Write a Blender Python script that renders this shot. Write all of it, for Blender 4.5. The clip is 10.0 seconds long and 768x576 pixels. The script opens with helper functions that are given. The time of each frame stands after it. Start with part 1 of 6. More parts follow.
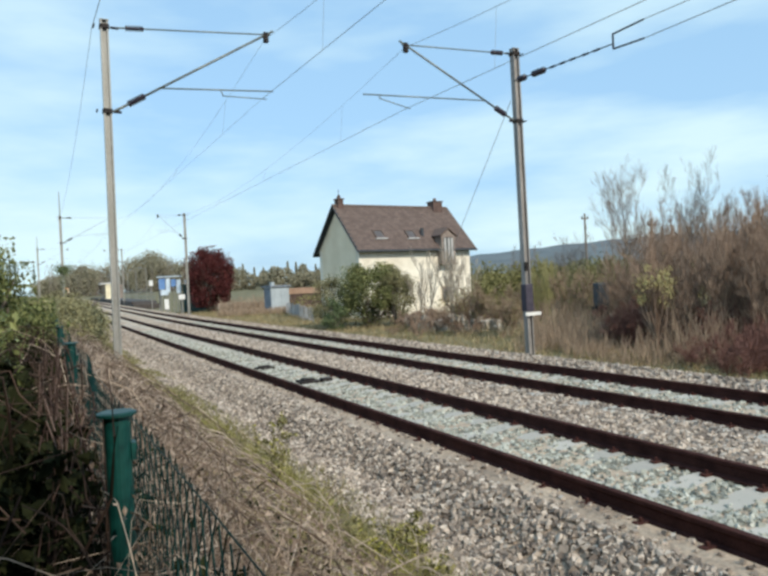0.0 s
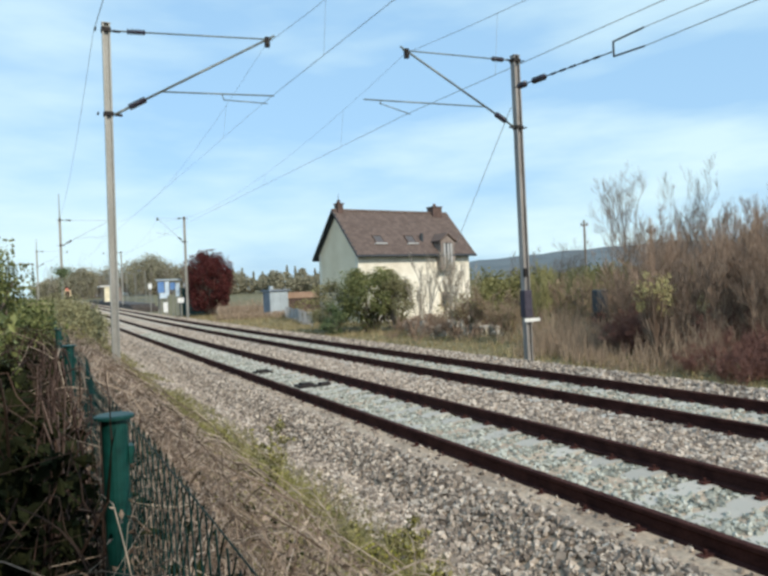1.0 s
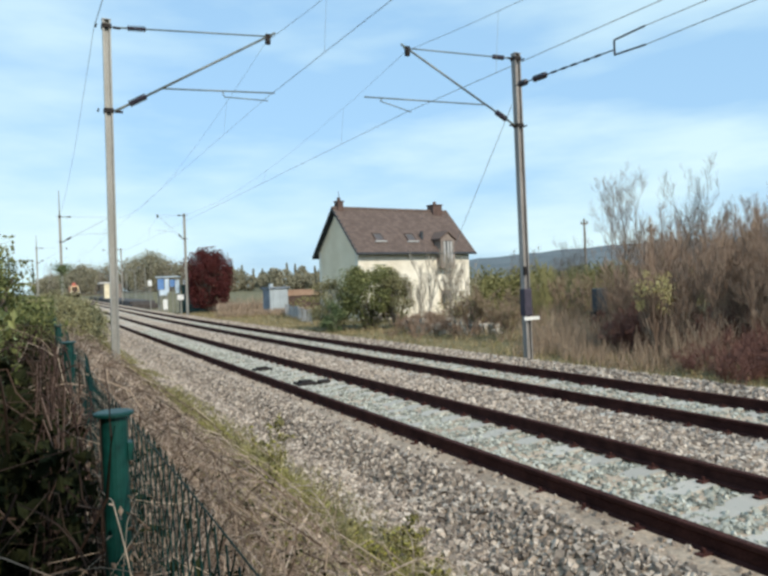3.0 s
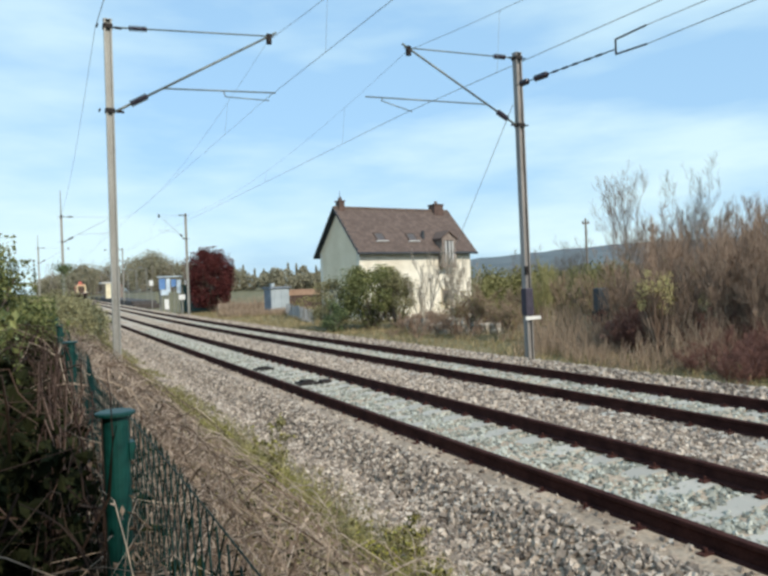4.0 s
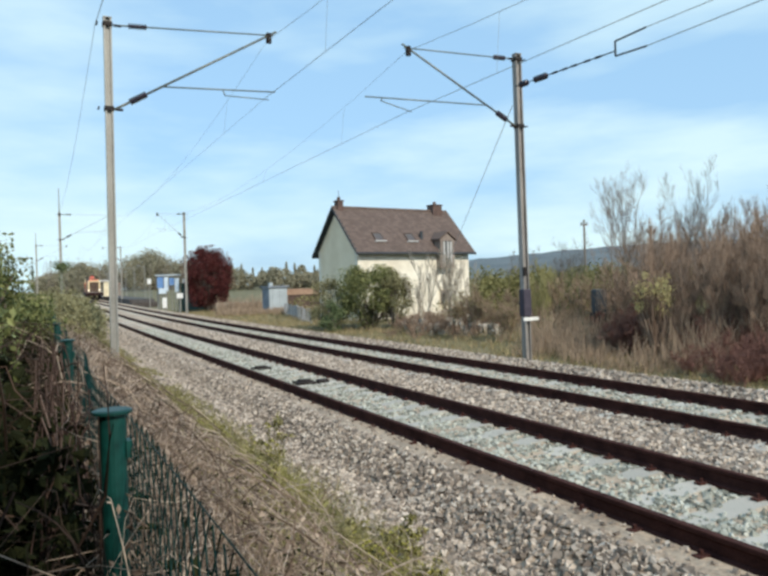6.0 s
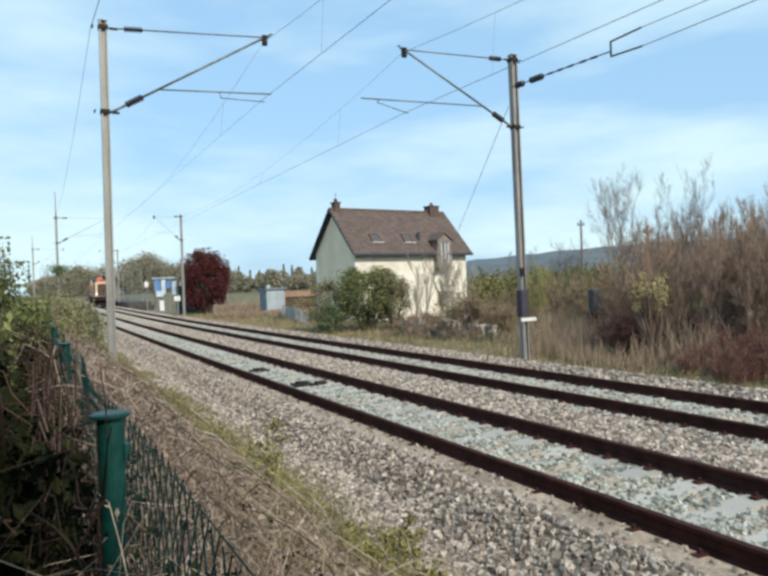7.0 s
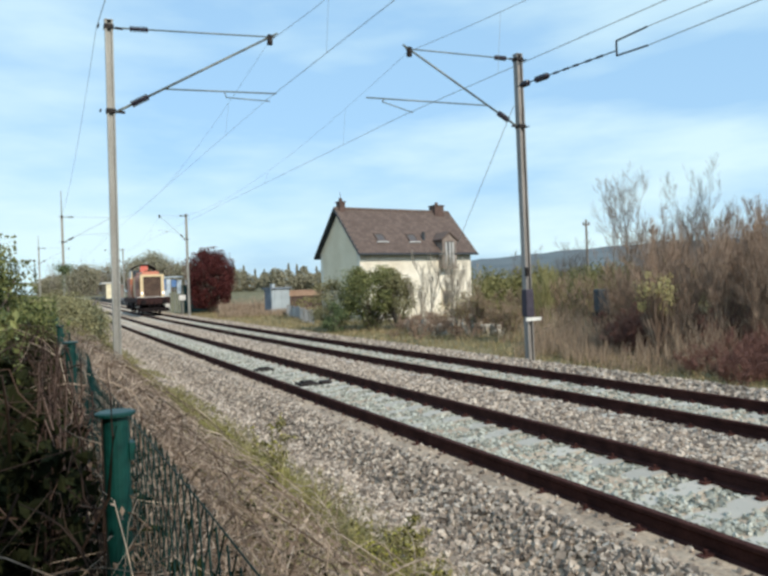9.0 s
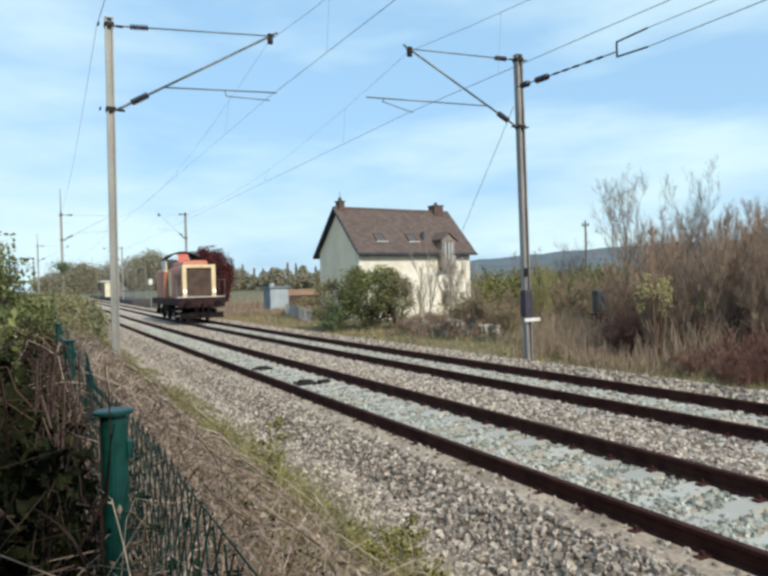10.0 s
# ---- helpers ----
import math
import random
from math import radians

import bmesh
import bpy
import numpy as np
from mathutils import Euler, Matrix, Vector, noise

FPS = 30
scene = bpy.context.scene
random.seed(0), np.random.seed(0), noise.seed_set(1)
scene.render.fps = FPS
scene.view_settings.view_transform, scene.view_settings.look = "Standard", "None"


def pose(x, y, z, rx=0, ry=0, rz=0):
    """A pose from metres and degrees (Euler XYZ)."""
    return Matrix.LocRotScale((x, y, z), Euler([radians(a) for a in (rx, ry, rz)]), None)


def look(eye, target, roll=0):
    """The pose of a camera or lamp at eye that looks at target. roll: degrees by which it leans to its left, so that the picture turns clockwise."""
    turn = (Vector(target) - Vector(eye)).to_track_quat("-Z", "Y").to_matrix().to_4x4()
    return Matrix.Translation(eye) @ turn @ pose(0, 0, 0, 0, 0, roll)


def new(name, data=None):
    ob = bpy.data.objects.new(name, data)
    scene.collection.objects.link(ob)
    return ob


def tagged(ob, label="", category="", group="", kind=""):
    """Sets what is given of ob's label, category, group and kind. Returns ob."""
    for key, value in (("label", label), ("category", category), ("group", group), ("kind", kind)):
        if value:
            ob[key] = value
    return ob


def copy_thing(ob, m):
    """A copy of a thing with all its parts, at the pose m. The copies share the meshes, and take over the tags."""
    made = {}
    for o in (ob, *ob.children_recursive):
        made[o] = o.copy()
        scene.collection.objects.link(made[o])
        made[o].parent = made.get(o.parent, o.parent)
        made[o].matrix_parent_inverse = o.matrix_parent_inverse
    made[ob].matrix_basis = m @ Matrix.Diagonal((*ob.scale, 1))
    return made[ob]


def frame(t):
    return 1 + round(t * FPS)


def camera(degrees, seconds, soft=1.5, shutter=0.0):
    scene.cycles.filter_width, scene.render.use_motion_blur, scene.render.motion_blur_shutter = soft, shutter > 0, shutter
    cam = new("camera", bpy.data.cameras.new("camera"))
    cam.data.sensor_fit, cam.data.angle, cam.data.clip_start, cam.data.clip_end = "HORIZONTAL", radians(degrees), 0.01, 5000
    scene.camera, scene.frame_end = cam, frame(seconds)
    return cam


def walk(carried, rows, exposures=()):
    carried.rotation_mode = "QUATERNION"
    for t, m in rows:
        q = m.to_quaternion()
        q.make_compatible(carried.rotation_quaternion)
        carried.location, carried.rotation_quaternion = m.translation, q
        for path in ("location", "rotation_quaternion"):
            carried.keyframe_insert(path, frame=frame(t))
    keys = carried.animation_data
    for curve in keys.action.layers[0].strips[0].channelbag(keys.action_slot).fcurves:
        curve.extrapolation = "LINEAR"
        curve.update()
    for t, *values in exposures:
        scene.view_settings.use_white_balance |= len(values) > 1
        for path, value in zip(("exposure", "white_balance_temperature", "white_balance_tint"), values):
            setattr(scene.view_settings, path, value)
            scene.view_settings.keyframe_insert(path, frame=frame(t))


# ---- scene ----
# ---- camera ----
cam = camera(58.49, 10.0, soft=3.0)
EYE = (0.0, 0.0, 1.863)
TURNS = [
    (0, 89.607, 2.833, -26.527), (0.5, 89.85, 2.381, -26.482), (1, 90.017, 2.362, -26.599),
    (1.5, 90.099, 2.164, -26.716), (2, 90.089, 2.249, -26.745), (2.5, 89.86, 2.19, -26.675),
    (4, 89.814, 2.189, -26.508), (4.5, 89.99, 2.548, -26.582), (5, 89.941, 2.229, -26.387),
    (5.5, 89.772, 1.679, -26.586), (7, 89.921, 2.163, -26.872), (7.5, 89.912, 2.213, -26.839),
    (8, 89.887, 2.232, -26.65), (8.5, 89.885, 2.212, -26.53), (9, 89.889, 2.066, -26.476),
    (9.5, 89.834, 1.925, -26.431), (10, 89.866, 1.742, -26.562),
]

# ---- light ----
SUN_DIR = Vector((0.14, -1.0, 0.74)).normalized()
sun_elev = math.asin(SUN_DIR.z)
sun_az = math.atan2(SUN_DIR.x, SUN_DIR.y)
sun_data = bpy.data.lights.new("sun", "SUN")
sun_data.energy, sun_data.angle, sun_data.color = 3.5, radians(0.6), (1.0, 0.92, 0.79)
sun = new("sun", sun_data)
sun.matrix_world = look((0, 0, 60), Vector((0, 0, 60)) - SUN_DIR)
scene.view_settings.exposure = 0.0


def build_world():
    world = bpy.data.worlds.new("sky")
    world.use_nodes = True
    scene.world = world
    nt = world.node_tree
    nt.nodes.clear()
    out = nt.nodes.new("ShaderNodeOutputWorld")
    back = nt.nodes.new("ShaderNodeBackground")
    sky = nt.nodes.new("ShaderNodeTexSky")
    sky.sky_type, sky.sun_disc = "NISHITA", False
    sky.sun_elevation, sky.sun_rotation = sun_elev, sun_az
    sky.air_density, sky.dust_density, sky.ozone_density = 1.0, 1.6, 1.6
    tc = nt.nodes.new("ShaderNodeTexCoord")
    # a thin bright veil, with drawn-out cloud that thickens towards the horizon
    mp = nt.nodes.new("ShaderNodeMapping")
    mp.inputs["Scale"].default_value = (1.3, 1.3, 5.0)
    mp.inputs["Rotation"].default_value = (0.14, 0.1, 0.4)
    mp.inputs["Location"].default_value = (0.35, 0.9, 0.25)
    nz = nt.nodes.new("ShaderNodeTexNoise")
    nz.inputs["Scale"].default_value, nz.inputs["Detail"].default_value = 1.7, 6.0
    nz.inputs["Roughness"].default_value = 0.5
    ramp = nt.nodes.new("ShaderNodeValToRGB")
    ramp.color_ramp.elements[0].position, ramp.color_ramp.elements[1].position = 0.42, 0.62
    sep = nt.nodes.new("ShaderNodeSeparateXYZ")
    low = nt.nodes.new("ShaderNodeMapRange")
    low.inputs["From Min"].default_value, low.inputs["From Max"].default_value = 0.46, 0.05
    low.inputs["To Min"].default_value, low.inputs["To Max"].default_value = 0.45, 1.0
    mul = nt.nodes.new("ShaderNodeMath")
    mul.operation = "MULTIPLY"
    veil = nt.nodes.new("ShaderNodeMixRGB")
    veil.inputs[0].default_value = 0.66
    veil.inputs[2].default_value = (3.3, 5.7, 8.1, 1)
    mix = nt.nodes.new("ShaderNodeMixRGB")
    mix.inputs[2].default_value = (5.5, 7.15, 7.55, 1)
    nt.links.new(tc.outputs["Generated"], mp.inputs["Vector"])
    nt.links.new(mp.outputs["Vector"], nz.inputs["Vector"])
    nt.links.new(nz.outputs["Fac"], ramp.inputs["Fac"])
    nt.links.new(tc.outputs["Generated"], sep.inputs["Vector"])
    nt.links.new(sep.outputs["Z"], low.inputs["Value"])
    nt.links.new(ramp.outputs["Color"], mul.inputs[0])
    nt.links.new(low.outputs["Result"], mul.inputs[1])
    nt.links.new(mul.outputs["Value"], mix.inputs[0])
    nt.links.new(sky.outputs["Color"], veil.inputs[1])
    nt.links.new(veil.outputs["Color"], mix.inputs[1])
    nt.links.new(mix.outputs["Color"], back.inputs["Color"])
    back.inputs["Strength"].default_value = 0.14
    nt.links.new(back.outputs["Background"], out.inputs["Surface"])


build_world()


# ---- materials ----
def surface(name, dark, light, scale=8.0, rough=0.8, bump=0.3, metal=0.0, fine=60.0, per="", depth=0.01, tint=None, stretch=(1, 1, 1), gloss=0.5):
    """Two-scale mottled paint: dark to light by a coarse and a fine noise; per: 'object' or 'island' gives each piece its own shade."""
    m = bpy.data.materials.new(name)
    m.use_nodes = True
    nt = m.node_tree
    b = nt.nodes["Principled BSDF"]
    b.inputs["Roughness"].default_value, b.inputs["Metallic"].default_value = rough, metal
    b.inputs["Specular IOR Level"].default_value = gloss
    tc = nt.nodes.new("ShaderNodeTexCoord")
    mp = nt.nodes.new("ShaderNodeMapping")
    mp.inputs["Scale"].default_value = stretch
    nt.links.new(tc.outputs["Object"], mp.inputs["Vector"])
    coarse, grain = nt.nodes.new("ShaderNodeTexNoise"), nt.nodes.new("ShaderNodeTexNoise")
    for n, s, d in ((coarse, scale, 4), (grain, fine, 3)):
        n.inputs["Scale"].default_value, n.inputs["Detail"].default_value = s, d
        nt.links.new(mp.outputs["Vector"], n.inputs["Vector"])
    mixed = nt.nodes.new("ShaderNodeMath")
    mixed.operation = "MULTIPLY_ADD"
    mixed.inputs[1].default_value = 0.45
    nt.links.new(grain.outputs["Fac"], mixed.inputs[0])
    half = nt.nodes.new("ShaderNodeMath")
    half.operation = "MULTIPLY"
    half.inputs[1].default_value = 0.55
    nt.links.new(coarse.outputs["Fac"], half.inputs[0])
    nt.links.new(half.outputs["Value"], mixed.inputs[2])
    fac = mixed.outputs["Value"]
    lo, hi = 0.36, 0.64
    if per:
        if per == "object":
            rnd = nt.nodes.new("ShaderNodeObjectInfo").outputs["Random"]
        else:
            rnd = nt.nodes.new("ShaderNodeNewGeometry").outputs["Random Per Island"]
        add = nt.nodes.new("ShaderNodeMath")
        add.operation = "MULTIPLY_ADD"
        add.inputs[1].default_value = 0.75
        nt.links.new(rnd, add.inputs[0])
        scaled = nt.nodes.new("ShaderNodeMath")
        scaled.operation = "MULTIPLY"
        scaled.inputs[1].default_value = 0.35
        nt.links.new(fac, scaled.inputs[0])
        nt.links.new(scaled.outputs["Value"], add.inputs[2])
        fac, lo, hi = add.outputs["Value"], 0.12, 0.98
    ramp = nt.nodes.new("ShaderNodeValToRGB")
    e = ramp.color_ramp.elements
    e[0].position, e[1].position = lo, hi
    e[0].color, e[1].color = (*dark, 1), (*light, 1)
    if tint:
        mid = e.new((lo + hi) / 2)
        mid.color = (*tint, 1)
    nt.links.new(fac, ramp.inputs["Fac"])
    nt.links.new(ramp.outputs["Color"], b.inputs["Base Color"])
    if bump:
        bp = nt.nodes.new("ShaderNodeBump")
        bp.inputs["Strength"].default_value, bp.inputs["Distance"].default_value = bump, depth
        nt.links.new(mixed.outputs["Value"], bp.inputs["Height"])
        nt.links.new(bp.outputs["Normal"], b.inputs["Normal"])
    return m


def glowing(name, color, strength):
    m = bpy.data.materials.new(name)
    m.use_nodes = True
    b = m.node_tree.nodes["Principled BSDF"]
    b.inputs["Base Color"].default_value = (*color, 1)
    b.inputs["Emission Color"].default_value = (*color, 1)
    b.inputs["Emission Strength"].default_value = strength
    return m


def glassy(name, color):
    m = bpy.data.materials.new(name)
    m.use_nodes = True
    b = m.node_tree.nodes["Principled BSDF"]
    b.inputs["Base Color"].default_value = (*color, 1)
    b.inputs["Roughness"].default_value = 0.06
    return m


M_SOIL = surface("soil_and_grass", (0.065, 0.06, 0.022), (0.24, 0.195, 0.105), 0.7, 0.95, 0.6, fine=9.0, tint=(0.14, 0.122, 0.054), depth=0.05)
M_BED = surface("ballast_bed", (0.22, 0.165, 0.12), (0.56, 0.44, 0.325), 1.1, 0.95, 1.0, fine=24.0, tint=(0.40, 0.31, 0.228), depth=0.05)
M_STONE = surface("ballast_stone", (0.095, 0.075, 0.062), (0.63, 0.54, 0.45), 3.0, 0.92, 0.3, fine=40.0, per="island", tint=(0.305, 0.252, 0.205))
M_STONE_GREY = surface("grey_ballast_stone", (0.12, 0.12, 0.10), (0.56, 0.56, 0.49), 3.0, 0.92, 0.3, fine=40.0, per="island", tint=(0.315, 0.32, 0.272))
M_RUST = surface("rusty_rail_side", (0.03, 0.011, 0.010), (0.075, 0.03, 0.024), 5.0, 0.9, 0.3, fine=70.0, gloss=0.15)
M_RAILTOP = surface("worn_rail_head", (0.05, 0.03, 0.026), (0.17, 0.12, 0.105), 2.0, 0.45, 0.05, metal=0.6, fine=50.0, stretch=(1, 0.05, 1))
M_CONCRETE = surface("concrete_sleeper", (0.37, 0.345, 0.3), (0.5, 0.465, 0.405), 4.0, 0.9, 0.25, fine=60.0, per="object")
M_POLE = surface("weathered_galvanised_pole", (0.2, 0.195, 0.175), (0.36, 0.35, 0.32), 2.0, 0.6, 0.15, metal=0.25, fine=30.0, stretch=(3, 3, 0.4))
M_DARKPOLE = surface("stained_steel_pole", (0.17, 0.155, 0.145), (0.4, 0.37, 0.345), 2.0, 0.6, 0.15, metal=0.3, fine=30.0, stretch=(3, 3, 0.4))
M_TUBE = surface("galvanised_tube", (0.10, 0.11, 0.10), (0.25, 0.27, 0.24), 6.0, 0.5, 0.1, metal=0.4)
M_WIRE = surface("dull_copper_wire", (0.13, 0.15, 0.16), (0.24, 0.27, 0.28), 2.0, 0.5, 0.0, metal=0.5)
M_INSUL = surface("brown_insulator", (0.018, 0.014, 0.025), (0.05, 0.04, 0.055), 8.0, 0.25, 0.0)
M_DARK = surface("dark_ironwork", (0.012, 0.01, 0.01), (0.042, 0.035, 0.032), 4.0, 0.8, 0.2, gloss=0.15)


# ---- builders ----
def finish(name, bm, material, smooth=False):
    me = bpy.data.meshes.new(name)
    bm.normal_update()
    bm.to_mesh(me)
    bm.free()
    for mat in material if isinstance(material, (list, tuple)) else [material]:
        me.materials.append(mat)
    if smooth:
        for p in me.polygons:
            p.use_smooth = True
    return me


def part(name, bm, material, parent=None, label="", smooth=False):
    ob = new(name, finish(name, bm, material, smooth))
    if parent:
        ob.parent = parent
    if label:
        ob["label"] = label
    return ob


def raw(name, verts, faces, material, parent=None, smooth=False):
    me = bpy.data.meshes.new(name)
    me.from_pydata(np.asarray(verts).tolist(), [], np.asarray(faces).tolist())
    for mat in material if isinstance(material, (list, tuple)) else [material]:
        me.materials.append(mat)
    if smooth:
        me.polygons.foreach_set("use_smooth", [True] * len(me.polygons))
    ob = new(name, me)
    if parent:
        ob.parent = parent
    return ob


def thing(name, label, category, m=None, group="", kind=""):
    ob = new(name)
    if m is not None:
        ob.matrix_basis = m
    return tagged(ob, label, category, group, kind)


def box(bm, x0, x1, y0, y1, z0, z1, bevel=0.0, m=None):
    g = bmesh.ops.create_cube(bm, size=1.0)
    vs = g["verts"]
    bmesh.ops.transform(bm, verts=vs, matrix=Matrix.Translation(((x0 + x1) / 2, (y0 + y1) / 2, (z0 + z1) / 2)) @ Matrix.Diagonal((x1 - x0, y1 - y0, z1 - z0, 1)))
    if bevel:
        es = list({e for v in vs for e in v.link_edges})
        r = bmesh.ops.bevel(bm, geom=es, offset=bevel, segments=2, affect="EDGES", profile=0.6)
        vs = list({v for f in r["faces"] for v in f.verts} | {v for v in vs if v.is_valid})
    if m is not None:
        bmesh.ops.transform(bm, verts=vs, matrix=m)
    return bm


def tube(bm, a, b, r0, r1=None, n=8):
    a, b = Vector(a), Vector(b)
    r1 = r0 if r1 is None else r1
    d = b - a
    g = bmesh.ops.create_cone(bm, cap_ends=True, segments=n, radius1=r0, radius2=r1, depth=d.length)
    bmesh.ops.transform(bm, verts=g["verts"], matrix=Matrix.Translation((a + b) / 2) @ d.to_track_quat("Z", "Y").to_matrix().to_4x4())
    return bm


def line(bm, pts, r, n=5):
    for a, b in zip(pts, pts[1:]):
        tube(bm, a, b, r, r, n)
    return bm


def nb():
    return bmesh.new()


def prism(bm, outline, y0, y1):
    """A profile (x, z) drawn along y."""
    a = [bm.verts.new((x, y0, z)) for x, z in outline]
    b = [bm.verts.new((x, y1, z)) for x, z in outline]
    n = len(outline)
    for i in range(n):
        bm.faces.new((a[i], a[(i + 1) % n], b[(i + 1) % n], b[i]))
    bm.faces.new(a[::-1])
    bm.faces.new(b)
    bmesh.ops.recalc_face_normals(bm, faces=bm.faces)
    return bm


# ---- the lie of the land ----
NEAR, FAR, GAUGE = 4.29, 7.78, 1.505
AXIS_NEAR, AXIS_FAR = NEAR + GAUGE / 2, FAR + GAUGE / 2


def grade(y):
    """Height of the rails: level, then climbing at about one in a hundred."""
    k = 14.0
    u = (y - 45.0) / k
    return 0.0098 * k * (math.log1p(math.exp(u)) if u < 30 else u)


PROFILE = [(-400, 0.6), (-60, 0.4), (-12, 0.35), (-3, 0.3), (0.0, 0.22), (0.9, 0.0), (1.9, -0.32), (3.0, -0.47), (3.35, -0.45),
           (3.62, -0.24), (3.8, -0.15), (4.2, -0.15), (4.36, -0.2), (9.75, -0.18), (10.4, -0.07), (10.7, -0.12), (11.3, -0.42), (12.2, -0.58), (13, -0.6), (18, -0.45), (30, -0.2), (60, 0.2), (400, 1.0)]


def land(x, y):
    for (x0, z0), (x1, z1) in zip(PROFILE, PROFILE[1:]):
        if x <= x1:
            t = max(0.0, (x - x0) / (x1 - x0))
            z = z0 + (z1 - z0) * t
            break
    else:
        z = PROFILE[-1][1]
    g = grade(min(y, 400.0))
    if 3.2 < x < 11.2:
        return z + g
    wave = 0.10 * noise.noise(Vector((x * 0.35, y * 0.35, 3.1))) + 0.04 * noise.noise(Vector((x * 1.7, y * 1.7, 7.7)))
    return z + g * 1.15 + wave * min(1.0, abs(x - 7) / 5)


def build_ground():
    xs = sorted({-2500, -1200, -400, -150, -60, -30, -18, -12, -8, -5, -3, -2, -1, 0, 0.4, 0.9, 1.4, 1.9, 2.4, 2.8, 3.1, 3.35, 3.62, 3.8, 4.2, 4.36, 9.75, 10.1, 10.4, 10.7, 11, 11.3, 11.7, 12.2, 13,
                 14.5, 16, 18, 20, 23, 26, 30, 36, 44, 60, 90, 150, 400, 1200, 2500})
    ys = [-2500, -800, -200, -60, -25] + [-12 + i * 0.7 for i in range(75)] + [41 + i * 4 for i in range(30)] + [165, 180, 200, 240, 300, 400, 700, 1300, 2500]
    vs = [(x, y, land(x, y)) for y in ys for x in xs]
    n = len(xs)
    fs = [(j * n + i, j * n + i + 1, (j + 1) * n + i + 1, (j + 1) * n + i) for j in range(len(ys) - 1) for i in range(n - 1)]
    ob = raw("ground", vs, fs, [M_SOIL, M_BED], smooth=True)
    for k, p in enumerate(ob.data.polygons):
        c = p.center
        p.material_index = 1 if 3.2 < c.x < 11.1 else 0
    return tagged(ob, "rough grassy ground with a bed of crushed stone", "ground", kind="structure")


build_ground()

RAIL_OUTLINE = [(-0.070, -0.172), (0.070, -0.172), (0.070, -0.160), (0.012, -0.140), (0.010, -0.050), (0.036, -0.036), (0.036, -0.006),
                (0.026, 0.0), (-0.026, 0.0), (-0.036, -0.006), (-0.036, -0.036), (-0.010, -0.050), (-0.012, -0.140), (-0.070, -0.160)]


def rail(parent, x):
    ys = [-14] + [i * 6.0 for i in range(-1, 55)]
    vs, fs = [], []
    n = len(RAIL_OUTLINE)
    for y in ys:
        g = grade(y)
        vs += [(x + a, y, b + g) for a, b in RAIL_OUTLINE]
    for j in range(len(ys) - 1):
        for i in range(n):
            k = (i + 1) % n
            fs.append((j * n + i, j * n + k, (j + 1) * n + k, (j + 1) * n + i))
    ob = raw("rail", vs, fs, [M_RUST, M_RAILTOP], parent)
    for p in ob.data.polygons:
        if p.normal.z > 0.9 and p.center.z > grade(p.center.y) - 0.003:
            p.material_index = 1
    return ob


def sleeper_mesh():
    bm = nb()
    # two blocks dipping towards a lower waist
    prism(bm, [(-1.22, -0.40), (1.22, -0.40), (1.22, -0.215), (1.12, -0.185), (0.45, -0.185), (0.25, -0.215), (-0.25, -0.215), (-0.45, -0.185), (-1.12, -0.185), (-1.22, -0.215)], -0.13, 0.13)
    return finish("sleeper", bm, M_CONCRETE)


def clip_mesh():
    bm = nb()
    box(bm, -0.06, 0.06, -0.035, 0.035, -0.185, -0.150)
    tube(bm, (0, 0, -0.155), (0, 0, -0.115), 0.016, 0.016, 6)
    return finish("rail_clip", bm, M_RUST)


def build_track(axis, name_label):
    track = thing("railway_track", name_label, "railway track", kind="structure")
    rails = [rail(track, axis + s * GAUGE / 2) for s in (-1, 1)]
    me, clip = sleeper_mesh(), clip_mesh()
    y, i = -2.0, 0
    while y < 118:
        s = new("sleeper", me)
        s.parent = track
        s.matrix_basis = pose(axis + random.uniform(-0.012, 0.012), y, grade(y) + 0.018 + random.uniform(-0.006, 0.006), 0, 0, random.uniform(-0.6, 0.6))
        if y < 22:
            for rx in (-1, 1):
                for side in (-1, 1):
                    c = new("rail_clip", clip)
                    c.parent = s
                    c.matrix_basis = pose(rx * GAUGE / 2 + side * 0.115, 0, -0.012)
        y += 0.6
        i += 1
    return track


build_track(AXIS_NEAR, "rusty rails on pale concrete sleepers in ballast")
build_track(AXIS_FAR, "rusty rails on pale concrete sleepers in ballast")

